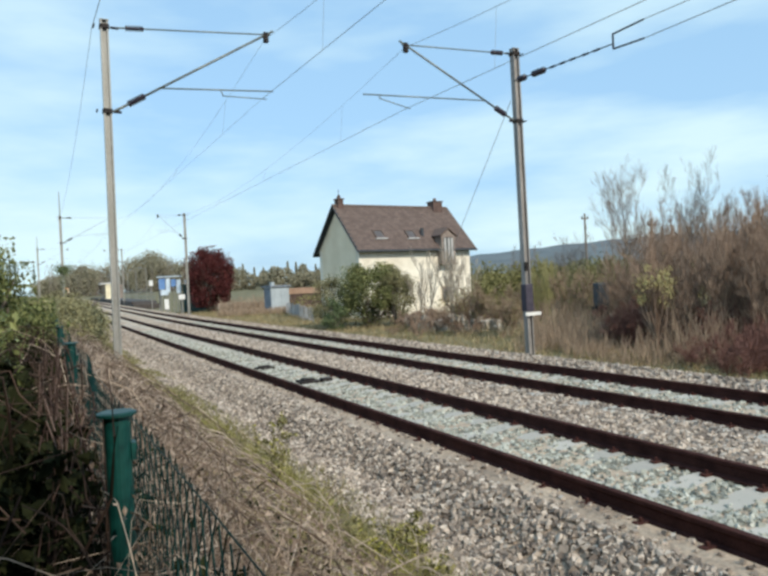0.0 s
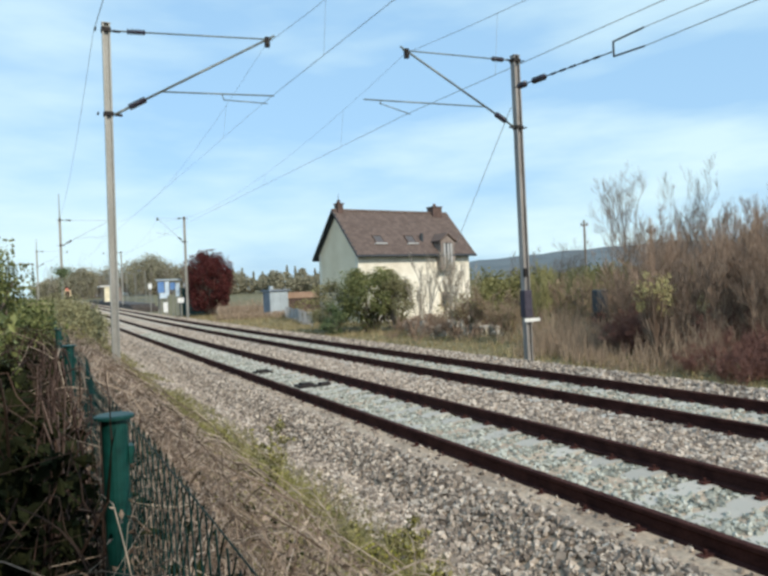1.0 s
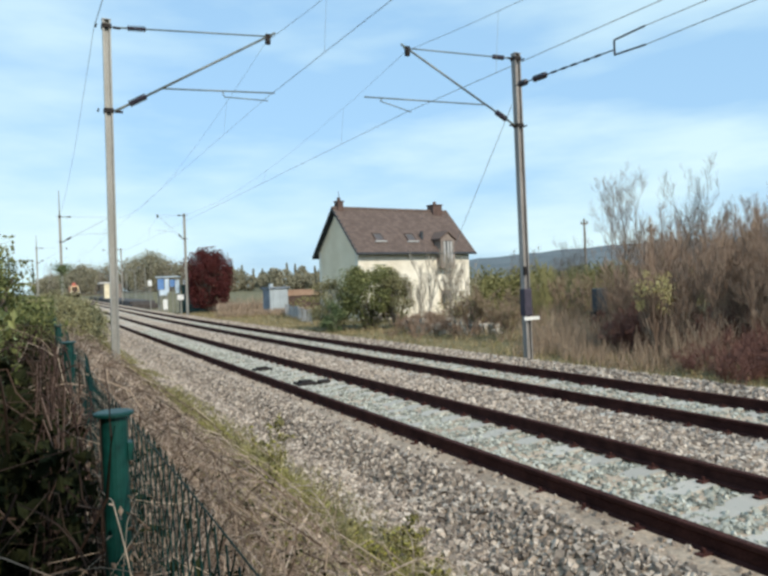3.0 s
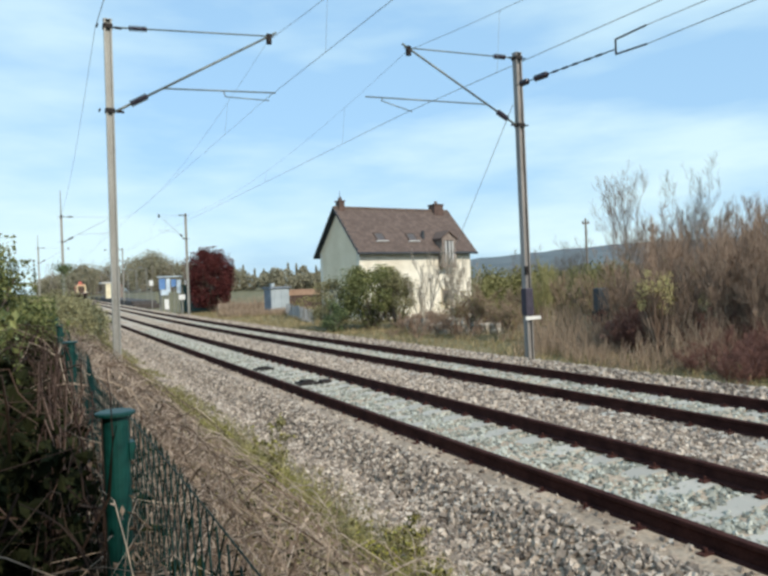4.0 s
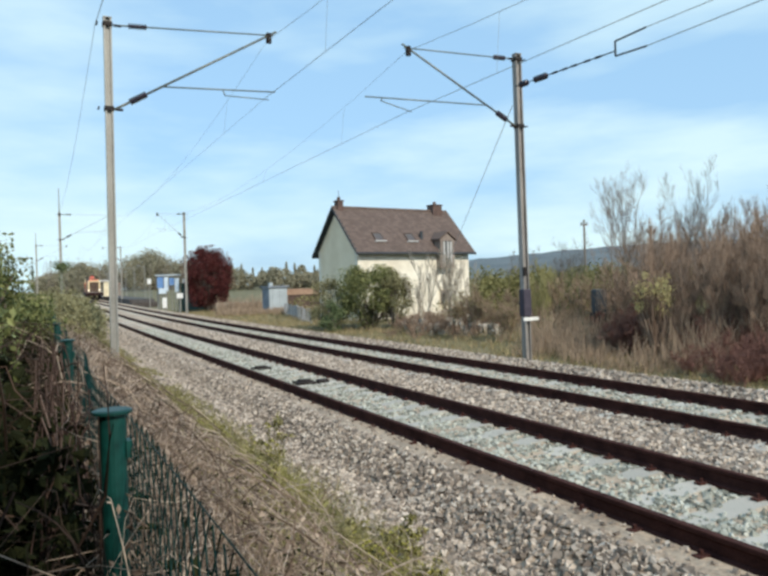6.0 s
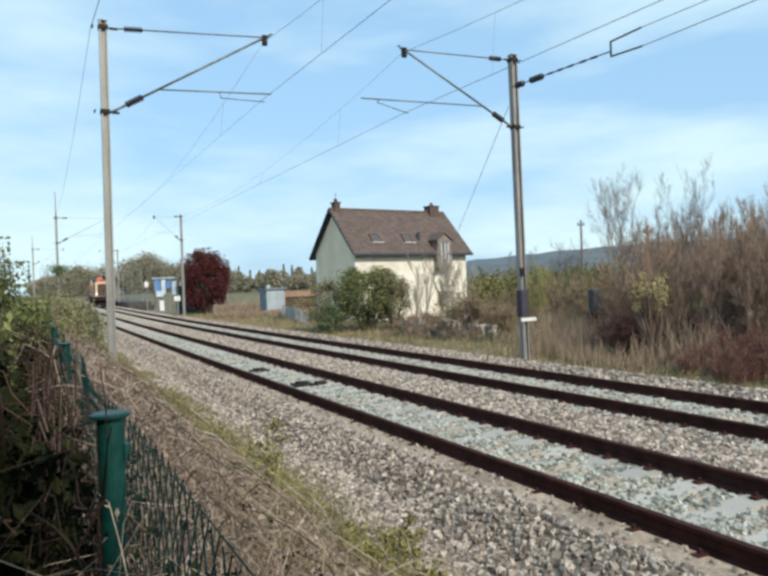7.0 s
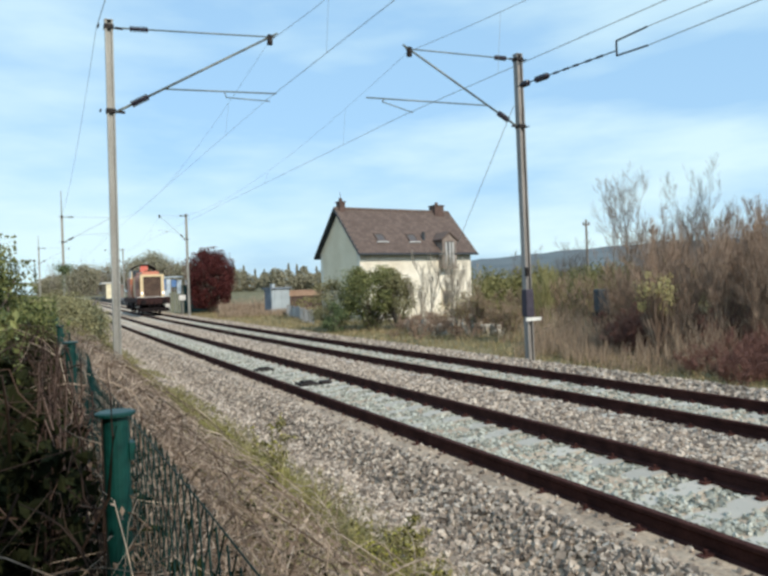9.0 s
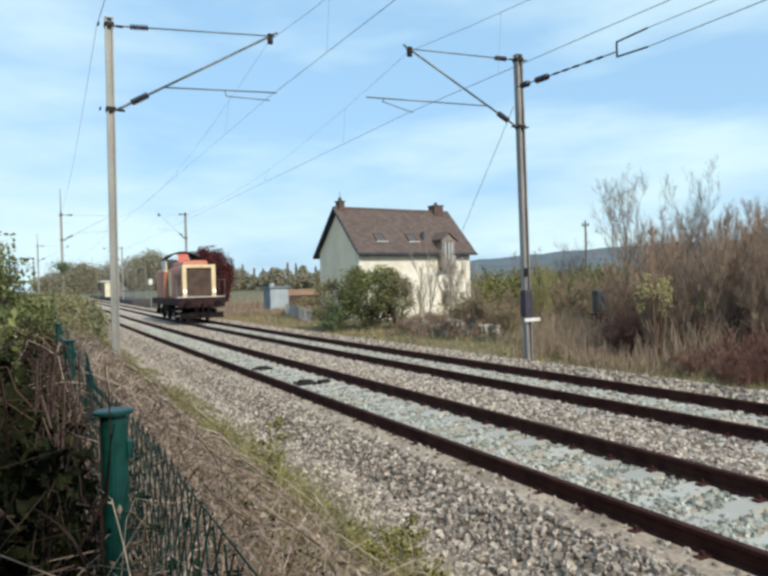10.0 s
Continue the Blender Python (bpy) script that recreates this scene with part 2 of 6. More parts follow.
# ---- crushed stone ----
def stones(name, label, n, xr, yr, size, material, seed, bury=0.3, clear=0.0):
    rng = np.random.default_rng(seed)
    x = rng.uniform(*xr, n)
    # the nearer, the closer together
    u = rng.uniform(0, 1, n)
    y = yr[0] + (yr[1] - yr[0]) * u ** 1.6
    if clear:
        # most of the stone is swept off the tops of the sleepers
        near = np.abs((y + 2.0 + 0.3) % 0.6 - 0.3) < 0.125
        keep = ~near | (rng.uniform(0, 1, len(x)) > clear)
        x, y = x[keep], y[keep]
    n = len(x)
    z = np.array([land(a, b) for a, b in zip(x, y)])
    cube = np.array([(-1, -1, -1), (1, -1, -1), (1, 1, -1), (-1, 1, -1), (-1, -1, 1), (1, -1, 1), (1, 1, 1), (-1, 1, 1)], float)
    quad = np.array([(0, 3, 2, 1), (4, 5, 6, 7), (0, 1, 5, 4), (1, 2, 6, 5), (2, 3, 7, 6), (3, 0, 4, 7)])
    v = cube[None] * (1 + rng.uniform(-0.5, 0.25, (n, 8, 3)))
    v *= (size * rng.uniform(0.55, 1.25, n))[:, None, None] * rng.uniform(0.6, 1.15, (n, 1, 3)) * 0.5
    q = rng.normal(size=(n, 4))
    q /= np.linalg.norm(q, axis=1)[:, None]
    w, a, b, c = q.T
    R = np.stack([1 - 2 * (b * b + c * c), 2 * (a * b - c * w), 2 * (a * c + b * w), 2 * (a * b + c * w), 1 - 2 * (a * a + c * c), 2 * (b * c - a * w),
                  2 * (a * c - b * w), 2 * (b * c + a * w), 1 - 2 * (a * a + b * b)], -1).reshape(n, 3, 3)
    v = np.einsum("nij,nkj->nki", R, v)
    v += np.stack([x, y, z + size * (0.5 - bury) * rng.uniform(0.4, 1.6, n)], -1)[:, None]
    f = quad[None] + (np.arange(n) * 8)[:, None, None]
    return tagged(raw(name, v.reshape(-1, 3), f.reshape(-1, 4), material), label, "gravel", kind="stuff")


stones("ballast_shoulder", "loose buff and grey crushed stone beside the track", 36000, (2.6, 3.86), (1.5, 46), 0.052, M_STONE, 1)
stones("ballast_fines", "thin scatter of small stone beside the rail", 800, (3.8, 4.2), (1.5, 40), 0.04, M_STONE, 6)
stones("ballast_between_rails", "pale grey-green crushed stone between the rails", 17000, (NEAR + 0.09, NEAR + GAUGE - 0.09), (0.5, 40), 0.05, M_STONE_GREY, 2, bury=0.5, clear=0.7)
stones("ballast_between_tracks", "loose buff crushed stone between two tracks", 20000, (NEAR + GAUGE + 0.09, FAR - 0.09), (1.0, 46), 0.055, M_STONE, 3, bury=0.4)
stones("ballast_between_rails", "pale grey-green crushed stone between the rails", 11000, (FAR + 0.09, FAR + GAUGE - 0.09), (2, 46), 0.05, M_STONE_GREY, 4, bury=0.5, clear=0.7)
stones("ballast_shoulder", "loose buff crushed stone on the far edge", 15000, (FAR + GAUGE + 0.09, 11.2), (3, 60), 0.06, M_STONE, 5)

# ---- overhead line ----
POLE_L, POLE_R = (1.47, 16.58), (12.43, 15.75)
SECOND_L, SECOND_R = (1.5, 57.4), (10.7, 57.3)
CONT = 6.52


def insulator(bm, a, b, r):
    """A ribbed insulator from a to b."""
    a, b = Vector(a), Vector(b)
    n = 7
    tube(bm, a, b, r * 0.45, r * 0.45, 8)
    for i in range(n):
        c = a.lerp(b, (i + 0.5) / n)
        h = (b - a) / n * 0.28
        tube(bm, c - h, c + h, r, r * 0.8, 10)
    return bm


def h_beam(bm, z0, z1, w, d, t, taper=1.0):
    """Two flanges facing along the arm and a web between them."""
    a, b, c = d / 2, d / 2 - t, t / 2
    outline = [(-a, -w / 2), (-b, -w / 2), (-b, -c), (b, -c), (b, -w / 2), (a, -w / 2), (a, w / 2), (b, w / 2), (b, c), (-b, c), (-b, w / 2), (-a, w / 2)]
    lo = [bm.verts.new((x, y, z0)) for x, y in outline]
    hi = [bm.verts.new((x, y, z1)) for x, y in outline]
    n = len(outline)
    for i in range(n):
        bm.faces.new((lo[i], lo[(i + 1) % n], hi[(i + 1) % n], hi[i]))
    bmesh.ops.recalc_face_normals(bm, faces=bm.faces)
    return bm


def build_mast(name, label, place, side, foot, top, reach, drop, material, lean=0.0, wide=0.15, deep=0.17, thin=1.0, rise=0.17, steady=CONT + 0.1, beyond=0.12, hook=None):
    """side: +1 when the arm reaches to +x. Its space: x along the arm, z from rail level."""
    x, y = place
    g = grade(y)
    mast = thing(name, label, "catenary mast", pose(x, y, g, 0, lean, 0 if side > 0 else 180), "catenary masts")
    bm = nb()
    h_beam(bm, foot, top, wide, deep, 0.035)
    part("post", bm, material, mast)
    bm = nb()
    box(bm, -deep / 2 - 0.01, deep / 2 + 0.01, -wide / 2 - 0.01, wide / 2 + 0.01, top, top + 0.015)
    part("cap", bm, material, mast)
    bm = nb()
    box(bm, -0.17, 0.17, -0.17, 0.17, foot - 0.2, foot + 0.14, 0.03)
    part("footing", bm, M_CONCRETE, mast, "pale concrete footing")
    tie, low = top - 0.14, top - 2.05
    for z in (tie, low):
        bm = nb()
        box(bm, -deep / 2 - 0.02, deep / 2 + 0.02, -wide / 2 - 0.02, wide / 2 + 0.02, z - 0.05, z + 0.05, 0.01)
        tube(bm, (-0.22, -0.1, z), (-0.22, 0.1, z), 0.02)
        tube(bm, (0.14, 0, z), (0.3, 0, z), 0.03)
        part("clamp", bm, M_DARK, mast)
    tip = Vector((reach, 0, tie + drop))
    # upper tie: short rod, insulator, tube
    a = Vector((0.12, 0, tie))
    d = (tip - a)
    part("tie_insulator", insulator(nb(), a + d * 0.09, a + d * 0.2, 0.07), M_INSUL, mast, "dark ribbed insulator", True)
    bm = nb()
    tube(bm, a, a + d * 0.09, 0.02)
    tube(bm, a + d * 0.2, tip + d * 0.03, 0.018 * thin)
    part("tie_tube", bm, M_TUBE, mast, smooth=True)
    # slanting bracket
    b = Vector((0.12, 0, low))
    e = tip - b
    part("bracket_insulator", insulator(nb(), b + e * 0.09, b + e * 0.19, 0.085), M_INSUL, mast, "dark ribbed insulator", True)
    bm = nb()
    tube(bm, b, b + e * 0.09, 0.03)
    tube(bm, b + e * 0.19, tip + e * 0.05, 0.028 * thin)
    part("bracket_tube", bm, M_TUBE, mast, smooth=True)
    # registration arm
    c = b + e * 0.285
    bm = nb()
    reg = Vector((reach + beyond, 0, c.z + rise))
    tube(bm, c, reg, 0.018 * thin)
    mid = c.lerp(reg, 0.52) if hook is None else reg - Vector((hook, 0, 0))
    line(bm, [mid, mid + Vector((0.05, 0, -0.14 if hook is None else -0.07)), Vector((reach - 0.05, 0, steady))], 0.013 * thin)
    part("registration_arm", bm, M_TUBE, mast, smooth=True)
    bm = nb()
    box(bm, reach - 0.07, reach + 0.05, -0.05, 0.05, tip.z - 0.2, tip.z + 0.05, 0.01)
    part("wire_clamp", bm, M_DARK, mast)
    return mast


build_mast("catenary_mast", "weathered grey steel catenary mast beside the near track", POLE_L, 1, -0.45, 8.08, 3.78, 0.30, M_POLE, lean=0.5)
mast_r = build_mast("catenary_mast", "stained steel catenary mast beyond the far track", POLE_R, -1, -0.75, 8.33, 3.55, -0.1, M_DARKPOLE, lean=0.4, wide=0.18, deep=0.2, rise=-0.09, steady=6.42, beyond=1.3, hook=0.5)
mast_far = build_mast("catenary_mast", "grey catenary mast standing farther up the line", SECOND_L, 1, -0.3, 8.0, 3.55, 0.0, M_POLE, thin=0.4)
build_mast("catenary_mast", "grey catenary mast at the end of the platform", SECOND_R, -1, -0.4, 8.2, 2.1, 0.0, M_POLE, thin=0.4)
mast_end = build_mast("catenary_mast", "small grey catenary mast far up the line", (-0.25, 98.5), 1, -0.3, 8.0, 3.55, 0.0, M_POLE, thin=0.3)
build_mast("catenary_mast", "small grey catenary mast far up the line", (10.75, 107.0), -1, -0.4, 8.2, 2.4, 0.0, M_POLE, thin=0.35)


def mast_fittings():
    part("spike", tube(nb(), (0, 0, 8.015), (0, 0, 9.85), 0.05, 0.03, 6), M_POLE, mast_far)
    part("spike", tube(nb(), (0, 0, 8.015), (0, 0, 9.5), 0.05, 0.03, 6), M_POLE, mast_end)
    rng = np.random.default_rng(88)
    C = rng.normal(size=(900, 3)) * np.array([0.28, 0.22, 0.18]) + np.array([0.0, 0, 3.95])
    C2 = np.stack([rng.normal(0, 0.1, 500), rng.normal(0, 0.1, 500), rng.uniform(1.2, 3.9, 500)], 1)
    ivy = raw("climbing_ivy", *leaves(rng, np.concatenate([C, C2]), 0.06), M_FIR, mast_far)
    tagged(ivy, "dark green ivy clump on the mast", kind="stuff")
    # plate and dark sleeve on the mast beyond the track
    bm = nb()
    box(bm, -0.13, 0.13, -0.115, 0.115, 0.85, 1.62, 0.02)
    part("sleeve", bm, surface("violet_grey_sleeve", (0.028, 0.022, 0.035), (0.06, 0.05, 0.072), 5, 0.7), mast_r, "dark violet-grey sleeve")
    bm = nb()
    box(bm, -0.34, 0.2, 0.13, 0.16, 0.72, 0.82, 0.004)
    part("plate", bm, surface("white_plate", (0.62, 0.6, 0.56), (0.8, 0.79, 0.75), 5, 0.5), mast_r, "white plate")
    bm = nb()
    box(bm, 0.06, 0.16, 0.12, 0.2, 2.0, 2.25, 0.01)
    part("box", bm, M_DARK, mast_r, "small dark box")




def sag(a, b, dip, n=14):
    a, b = Vector(a), Vector(b)
    return [a.lerp(b, i / n) - Vector((0, 0, dip * 4 * (i / n) * (1 - i / n))) for i in range(n + 1)]


def wire(name, label, pts, r=0.0065):
    bm = nb()
    for a, b in zip(pts, pts[1:]):
        tube(bm, a, b, r if a[1] < 16 else r * 0.6, r if b[1] < 17 else r * 0.6, 4)
    return tagged(part(name, bm, M_WIRE), label, "wire", "overhead wires")


def catenary(knots_m, knots_c, label):
    """One track's pair of wires through its supports, with droppers."""
    mess = []
    for a, b in zip(knots_m, knots_m[1:]):
        mess += sag(a, b, 1.3)[:-1]
    mess.append(Vector(knots_m[-1]))
    m = wire("messenger_wire", "dark sagging messenger wire over " + label, mess)
    c = wire("contact_wire", "dark straight contact wire over " + label, [Vector(k) for k in knots_c], 0.0075)
    for a, b, ca, cb in zip(knots_m, knots_m[1:], knots_c, knots_c[1:]):
        pts = sag(a, b, 1.3, 40)
        for i in range(4, 40, 8):
            p = pts[i]
            q = Vector(ca).lerp(Vector(cb), i / 40)
            part("dropper", tube(nb(), p, q, 0.004, 0.004, 3), M_WIRE, m)


def g3(x, y, z):
    return (x, y, z + grade(y))


catenary([g3(5.0, -24, 8.0), g3(5.28, 16.6, 8.08), g3(5.05, 57.4, 7.8), g3(5.1, 98.5, 7.8), g3(5.0, 140, 7.8), g3(5.0, 230, 7.8)],
         [g3(5.3, -24, 5.5), g3(5.15, 16.6, 6.6), g3(4.9, 57.4, 6.5), g3(5.15, 98.5, 6.5), g3(4.9, 140, 6.5), g3(5.0, 230, 6.5)], "the near track")
catenary([g3(8.6, -25, 7.9), g3(8.82, 15.8, 8.0), g3(8.6, 57.3, 7.9), g3(8.6, 99, 7.9), g3(8.5, 140, 7.9), g3(8.5, 230, 7.9)],
         [g3(8.5, -25, 4.95), g3(8.7, 15.8, 6.36), g3(8.4, 57.3, 6.4), g3(8.6, 99, 6.4), g3(8.5, 140, 6.4), g3(8.5, 230, 6.4)], "the far track")
wire("earth_wire", "thin earth wire along the near masts", sag((1.28, -24, 6.6), (1.28, 16.6, 7.9), 0.9) + sag((1.28, 16.6, 7.9), g3(1.25, 57.4, 7.6), 0.9)[1:], 0.008)
wire("stay_wire", "thin steel stay wire of the mast beyond the track", [(12.25, 15.85, 6.9), (11.42, 20.8, -0.4)], 0.012)


def build_anchor():
    """The wires that end on the mast beyond the track, with their insulators and yoke."""
    a, k = Vector((12.2, 15.6, 7.38)), Vector((12.0, 11.7, 7.1))
    top, bot = Vector((12.0, 11.66, 7.32)), Vector((12.0, 11.66, 6.98))
    anchor = thing("wire_anchor", "dark tensioned wires ending on a mast with insulators and a yoke", "wire anchor")
    d = k - a
    bm = nb()
    tube(bm, a, k, 0.016)
    for s in (0.42, 0.52, 0.62, 0.74, 0.84):
        tube(bm, a + d * s, a + d * (s + 0.05), 0.03)
    part("rod", bm, M_DARK, anchor)
    part("insulator", insulator(nb(), a + d * 0.06, a + d * 0.14, 0.09), M_INSUL, anchor, smooth=True)
    part("insulator", insulator(nb(), a + d * 0.23, a + d * 0.36, 0.09), M_INSUL, anchor, smooth=True)
    bm = nb()
    tube(bm, top, bot, 0.022)
    tube(bm, top, top + Vector((0, -0.9, 0.01)), 0.022)
    tube(bm, bot, bot + Vector((0, -0.9, -0.06)), 0.022)
    part("yoke", bm, M_DARK, anchor)
    bm = nb()
    line(bm, sag(top + Vector((0, -0.9, 0.01)), (10.6, -25, 7.6), 0.5), 0.009, 4)
    part("anchored_wire", bm, M_WIRE, anchor)
    bm = nb()
    line(bm, sag(bot + Vector((0, -0.9, -0.06)), (10.8, -25, 6.4), 0.1), 0.010, 4)
    part("anchored_wire", bm, M_WIRE, anchor)


build_anchor()


# ---- balises between the near rails ----
def build_balises():
    for x, y, w, l in ((5.0, 17.1, 0.46, 0.34), (5.0, 13.9, 0.42, 0.42)):
        b = thing("track_balise", "flat dark signalling beacon between the rails", "balise", pose(x, y, -0.185), "balises")
        bm = nb()
        box(bm, -w / 2, w / 2, -l / 2, l / 2, 0.0, 0.06, 0.015)
        part("plate", bm, M_DARK, b)
        bm = nb()
        box(bm, -w / 2 + 0.08, w / 2 - 0.08, -l / 2 + 0.08, l / 2 - 0.08, 0.06, 0.1, 0.02)
        part("cover", bm, M_DARK, b)
    b = thing("connection_box", "small dark cable box between the rails", "balise", pose(5.36, 13.75, -0.185))
    part("body", box(nb(), -0.12, 0.12, -0.1, 0.1, 0, 0.09, 0.02), M_DARK, b)


build_balises()

# ---- house ----
M_RENDERED = surface("cream_render", (0.62, 0.56, 0.44), (0.87, 0.82, 0.7), 1.2, 0.9, 0.25, fine=14.0, tint=(0.78, 0.72, 0.6))
M_GABLE = surface("grey_cement_render", (0.72, 0.61, 0.43), (0.88, 0.775, 0.59), 0.8, 0.9, 0.2, fine=18.0)
M_TILE = surface("brown_roof_tile", (0.098, 0.068, 0.056), (0.152, 0.108, 0.09), 1.6, 0.85, 0.3, per="island", tint=(0.123, 0.087, 0.072))
M_BRICK = surface("old_brick", (0.065, 0.042, 0.035), (0.15, 0.092, 0.074), 3.0, 0.9, 0.4, fine=22.0)
M_DORMER = surface("weathered_dormer_wood", (0.16, 0.12, 0.10), (0.32, 0.26, 0.22), 3.0, 0.85, 0.2, fine=25.0)
M_TRIM = surface("dark_barge_board", (0.015, 0.02, 0.026), (0.05, 0.058, 0.066), 3.0, 0.7, 0.1)
M_GLASS = surface("dusty_skylight_glass", (0.07, 0.06, 0.058), (0.11, 0.095, 0.09), 3.0, 0.45, 0.0)
M_SILL = surface("weathered_zinc", (0.36, 0.35, 0.33), (0.5, 0.49, 0.47), 4.0, 0.6, 0.1)
M_WHITE = surface("white_paint", (0.66, 0.65, 0.62), (0.82, 0.81, 0.78), 4.0, 0.6, 0.1)


def build_house():
    """x along the front, y into the house, from its near corner."""
    L, Wd, E, Rg = 9.1, 5.3, 4.88, 7.62
    cx, cy, turn = 18.05, 39.55, -26.67 + 33.0
    house = thing("house", "small cream rendered house with a steep brown tiled roof", "house", pose(cx, cy, -0.55, 0, 0, turn))
    t = 0.35
    bm = nb()
    box(bm, 0, L, 0, t, 0, E)
    part("wall", bm, M_RENDERED, house, "cream rendered front wall")
    bm = nb()
    box(bm, 0, L, Wd - t, Wd, 0, E)
    part("wall", bm, M_RENDERED, house)
    for x0 in (0, L - t):
        bm = nb()
        a = [bm.verts.new(p) for p in ((x0, 0.003 + t, 0), (x0, Wd - t - 0.003, 0), (x0, Wd - t, E), (x0, Wd - 0.02, E - 0.03), (x0, Wd / 2, Rg - 0.2), (x0, 0.02, E - 0.03), (x0, t, E))]
        b = [bm.verts.new((v.co.x + t, v.co.y, v.co.z)) for v in a]
        n = len(a)
        bm.faces.new(a)
        bm.faces.new(b[::-1])
        for i in range(n):
            bm.faces.new((a[i], b[i], b[(i + 1) % n], a[(i + 1) % n]))
        bmesh.ops.recalc_face_normals(bm, faces=bm.faces)
        part("gable_wall", bm, M_GABLE, house, "grey cement gable wall")
    # roof slopes tiled in courses
    over, ov2 = 0.4, 0.3
    slope = (Rg - E) / (Wd / 2)
    roof = new("roof", None)
    roof.parent = house
    bm = nb()
    A = [(-ov2, -over, E - over * slope), (L + ov2, -over, E - over * slope), (L + ov2, Wd / 2, Rg), (-ov2, Wd / 2, Rg)]
    B = [(-ov2, Wd + over, E - over * slope), (L + ov2, Wd + over, E - over * slope), (L + ov2, Wd / 2, Rg), (-ov2, Wd / 2, Rg)]
    for poly in (A, B):
        lo = [bm.verts.new(p) for p in poly]
        hi = [bm.verts.new((p[0], p[1], p[2] + 0.1)) for p in poly]
        k = len(poly)
        bm.faces.new(lo[::-1])
        bm.faces.new(hi)
        for i in range(k):
            bm.faces.new((lo[i], lo[(i + 1) % k], hi[(i + 1) % k], hi[i]))
    bmesh.ops.recalc_face_normals(bm, faces=bm.faces)
    part("roof_deck", bm, M_TRIM, roof)
    vs, fs = [], []
    rows, w = 22, 0.26
    rng = random.Random(4)
    for sgn in (0, 1):
        for r in range(rows):
            s0, s1 = r / rows, (r + 1.25) / rows
            s1 = min(s1, 1.0)
            xr = L + ov2
            x = -ov2 + (0.13 if r % 2 else 0)
            while x < xr - 0.05:
                xe = min(x + w - 0.012, xr)
                lift = 0.13 + rng.uniform(-0.008, 0.012)
                pts = []
                for xx, ss, dz in ((x, s0, 0.035), (xe, s0, 0.035), (xe, s1, 0.0), (x, s1, 0.0)):
                    yy = -over + (Wd / 2 + over) * ss
                    zz = E - over * slope + (Rg - E + over * slope) * ss + lift + dz - 0.02
                    pts.append((xx, yy if not sgn else Wd - yy, zz))
                k = len(vs)
                vs += pts + [(pts[0][0], pts[0][1], pts[0][2] - 0.03), (pts[1][0], pts[1][1], pts[1][2] - 0.03)]
                fs += [(k, k + 1, k + 2, k + 3), (k, k + 4, k + 5, k + 1)]
                x += w
    tiles = raw("roof_tiles", vs, fs, M_TILE, roof)
    tagged(tiles, "small brown roof tiles in courses", kind="stuff")
    bm = nb()
    for i in range(34):
        x0 = -ov2 + i * 0.3
        if x0 > L + ov2 - 0.3:
            break
        tube(bm, (x0, Wd / 2, Rg + 0.1), (x0 + 0.31, Wd / 2, Rg + 0.115), 0.1, 0.11, 8)
    part("ridge_tile", bm, M_TILE, roof)
    # barge boards on the gable seen, gutter in front
    bm = nb()
    for s in (-1, 1):
        y0 = Wd / 2 + s * (Wd / 2 + over)
        a, b = Vector((-ov2 - 0.03, y0, E - over * slope - 0.02)), Vector((-ov2 - 0.03, Wd / 2, Rg - 0.02))
        q = [bm.verts.new(p) for p in (a, b, b + Vector((0, 0, 0.17)), a + Vector((0, 0, 0.17)))]
        q2 = [bm.verts.new(v.co + Vector((0.03, 0, 0))) for v in q]
        bm.faces.new(q)
        bm.faces.new(q2[::-1])
        for i in range(4):
            bm.faces.new((q[i], q2[i], q2[(i + 1) % 4], q[(i + 1) % 4]))
    bmesh.ops.recalc_face_normals(bm, faces=bm.faces)
    part("barge_board", bm, M_TRIM, house, "dark barge boards along the gable")
    bm = nb()
    tube(bm, (-ov2, -over - 0.06, E - over * slope + 0.02), (L + ov2, -over - 0.06, E - over * slope + 0.02), 0.075, 0.075, 8)
    part("gutter", bm, M_TRIM, house, "dark gutter")
    for x, wd, h, wide in ((0.25, 0.42, 0.7, 0.5), (L - 0.85, 0.8, 0.7, 0.75)):
        chim = new("chimney", None)
        chim.parent = house
        bm = nb()
        box(bm, x - wd / 2, x + wd / 2, Wd / 2 - wide / 2, Wd / 2 + wide / 2, Rg - 0.4, Rg + h * 0.72, 0.02)
        part("chimney_shaft", bm, M_BRICK, chim, "weathered brick chimney stack")
        bm = nb()
        box(bm, x - wd / 2 - 0.06, x + wd / 2 + 0.06, Wd / 2 - wide / 2 - 0.06, Wd / 2 + wide / 2 + 0.06, Rg + h * 0.72 + 0.003, Rg + h * 0.82, 0.02)
        part("crown", bm, M_BRICK, chim)
        bm = nb()
        tube(bm, (x, Wd / 2, Rg + h * 0.82), (x, Wd / 2, Rg + h * 1.15), 0.14, 0.11, 10)
        part("pot", bm, M_BRICK, chim, "clay chimney pot")
        if x < 1:
            bm = nb()
            tube(bm, (x, Wd / 2, Rg + h * 1.1), (x, Wd / 2, Rg + h * 1.75), 0.02, 0.015, 6)
            part("vent_pipe", bm, M_TRIM, chim)
    # two skylights low on the roof
    n = Vector((0, -slope, 1)).normalized()
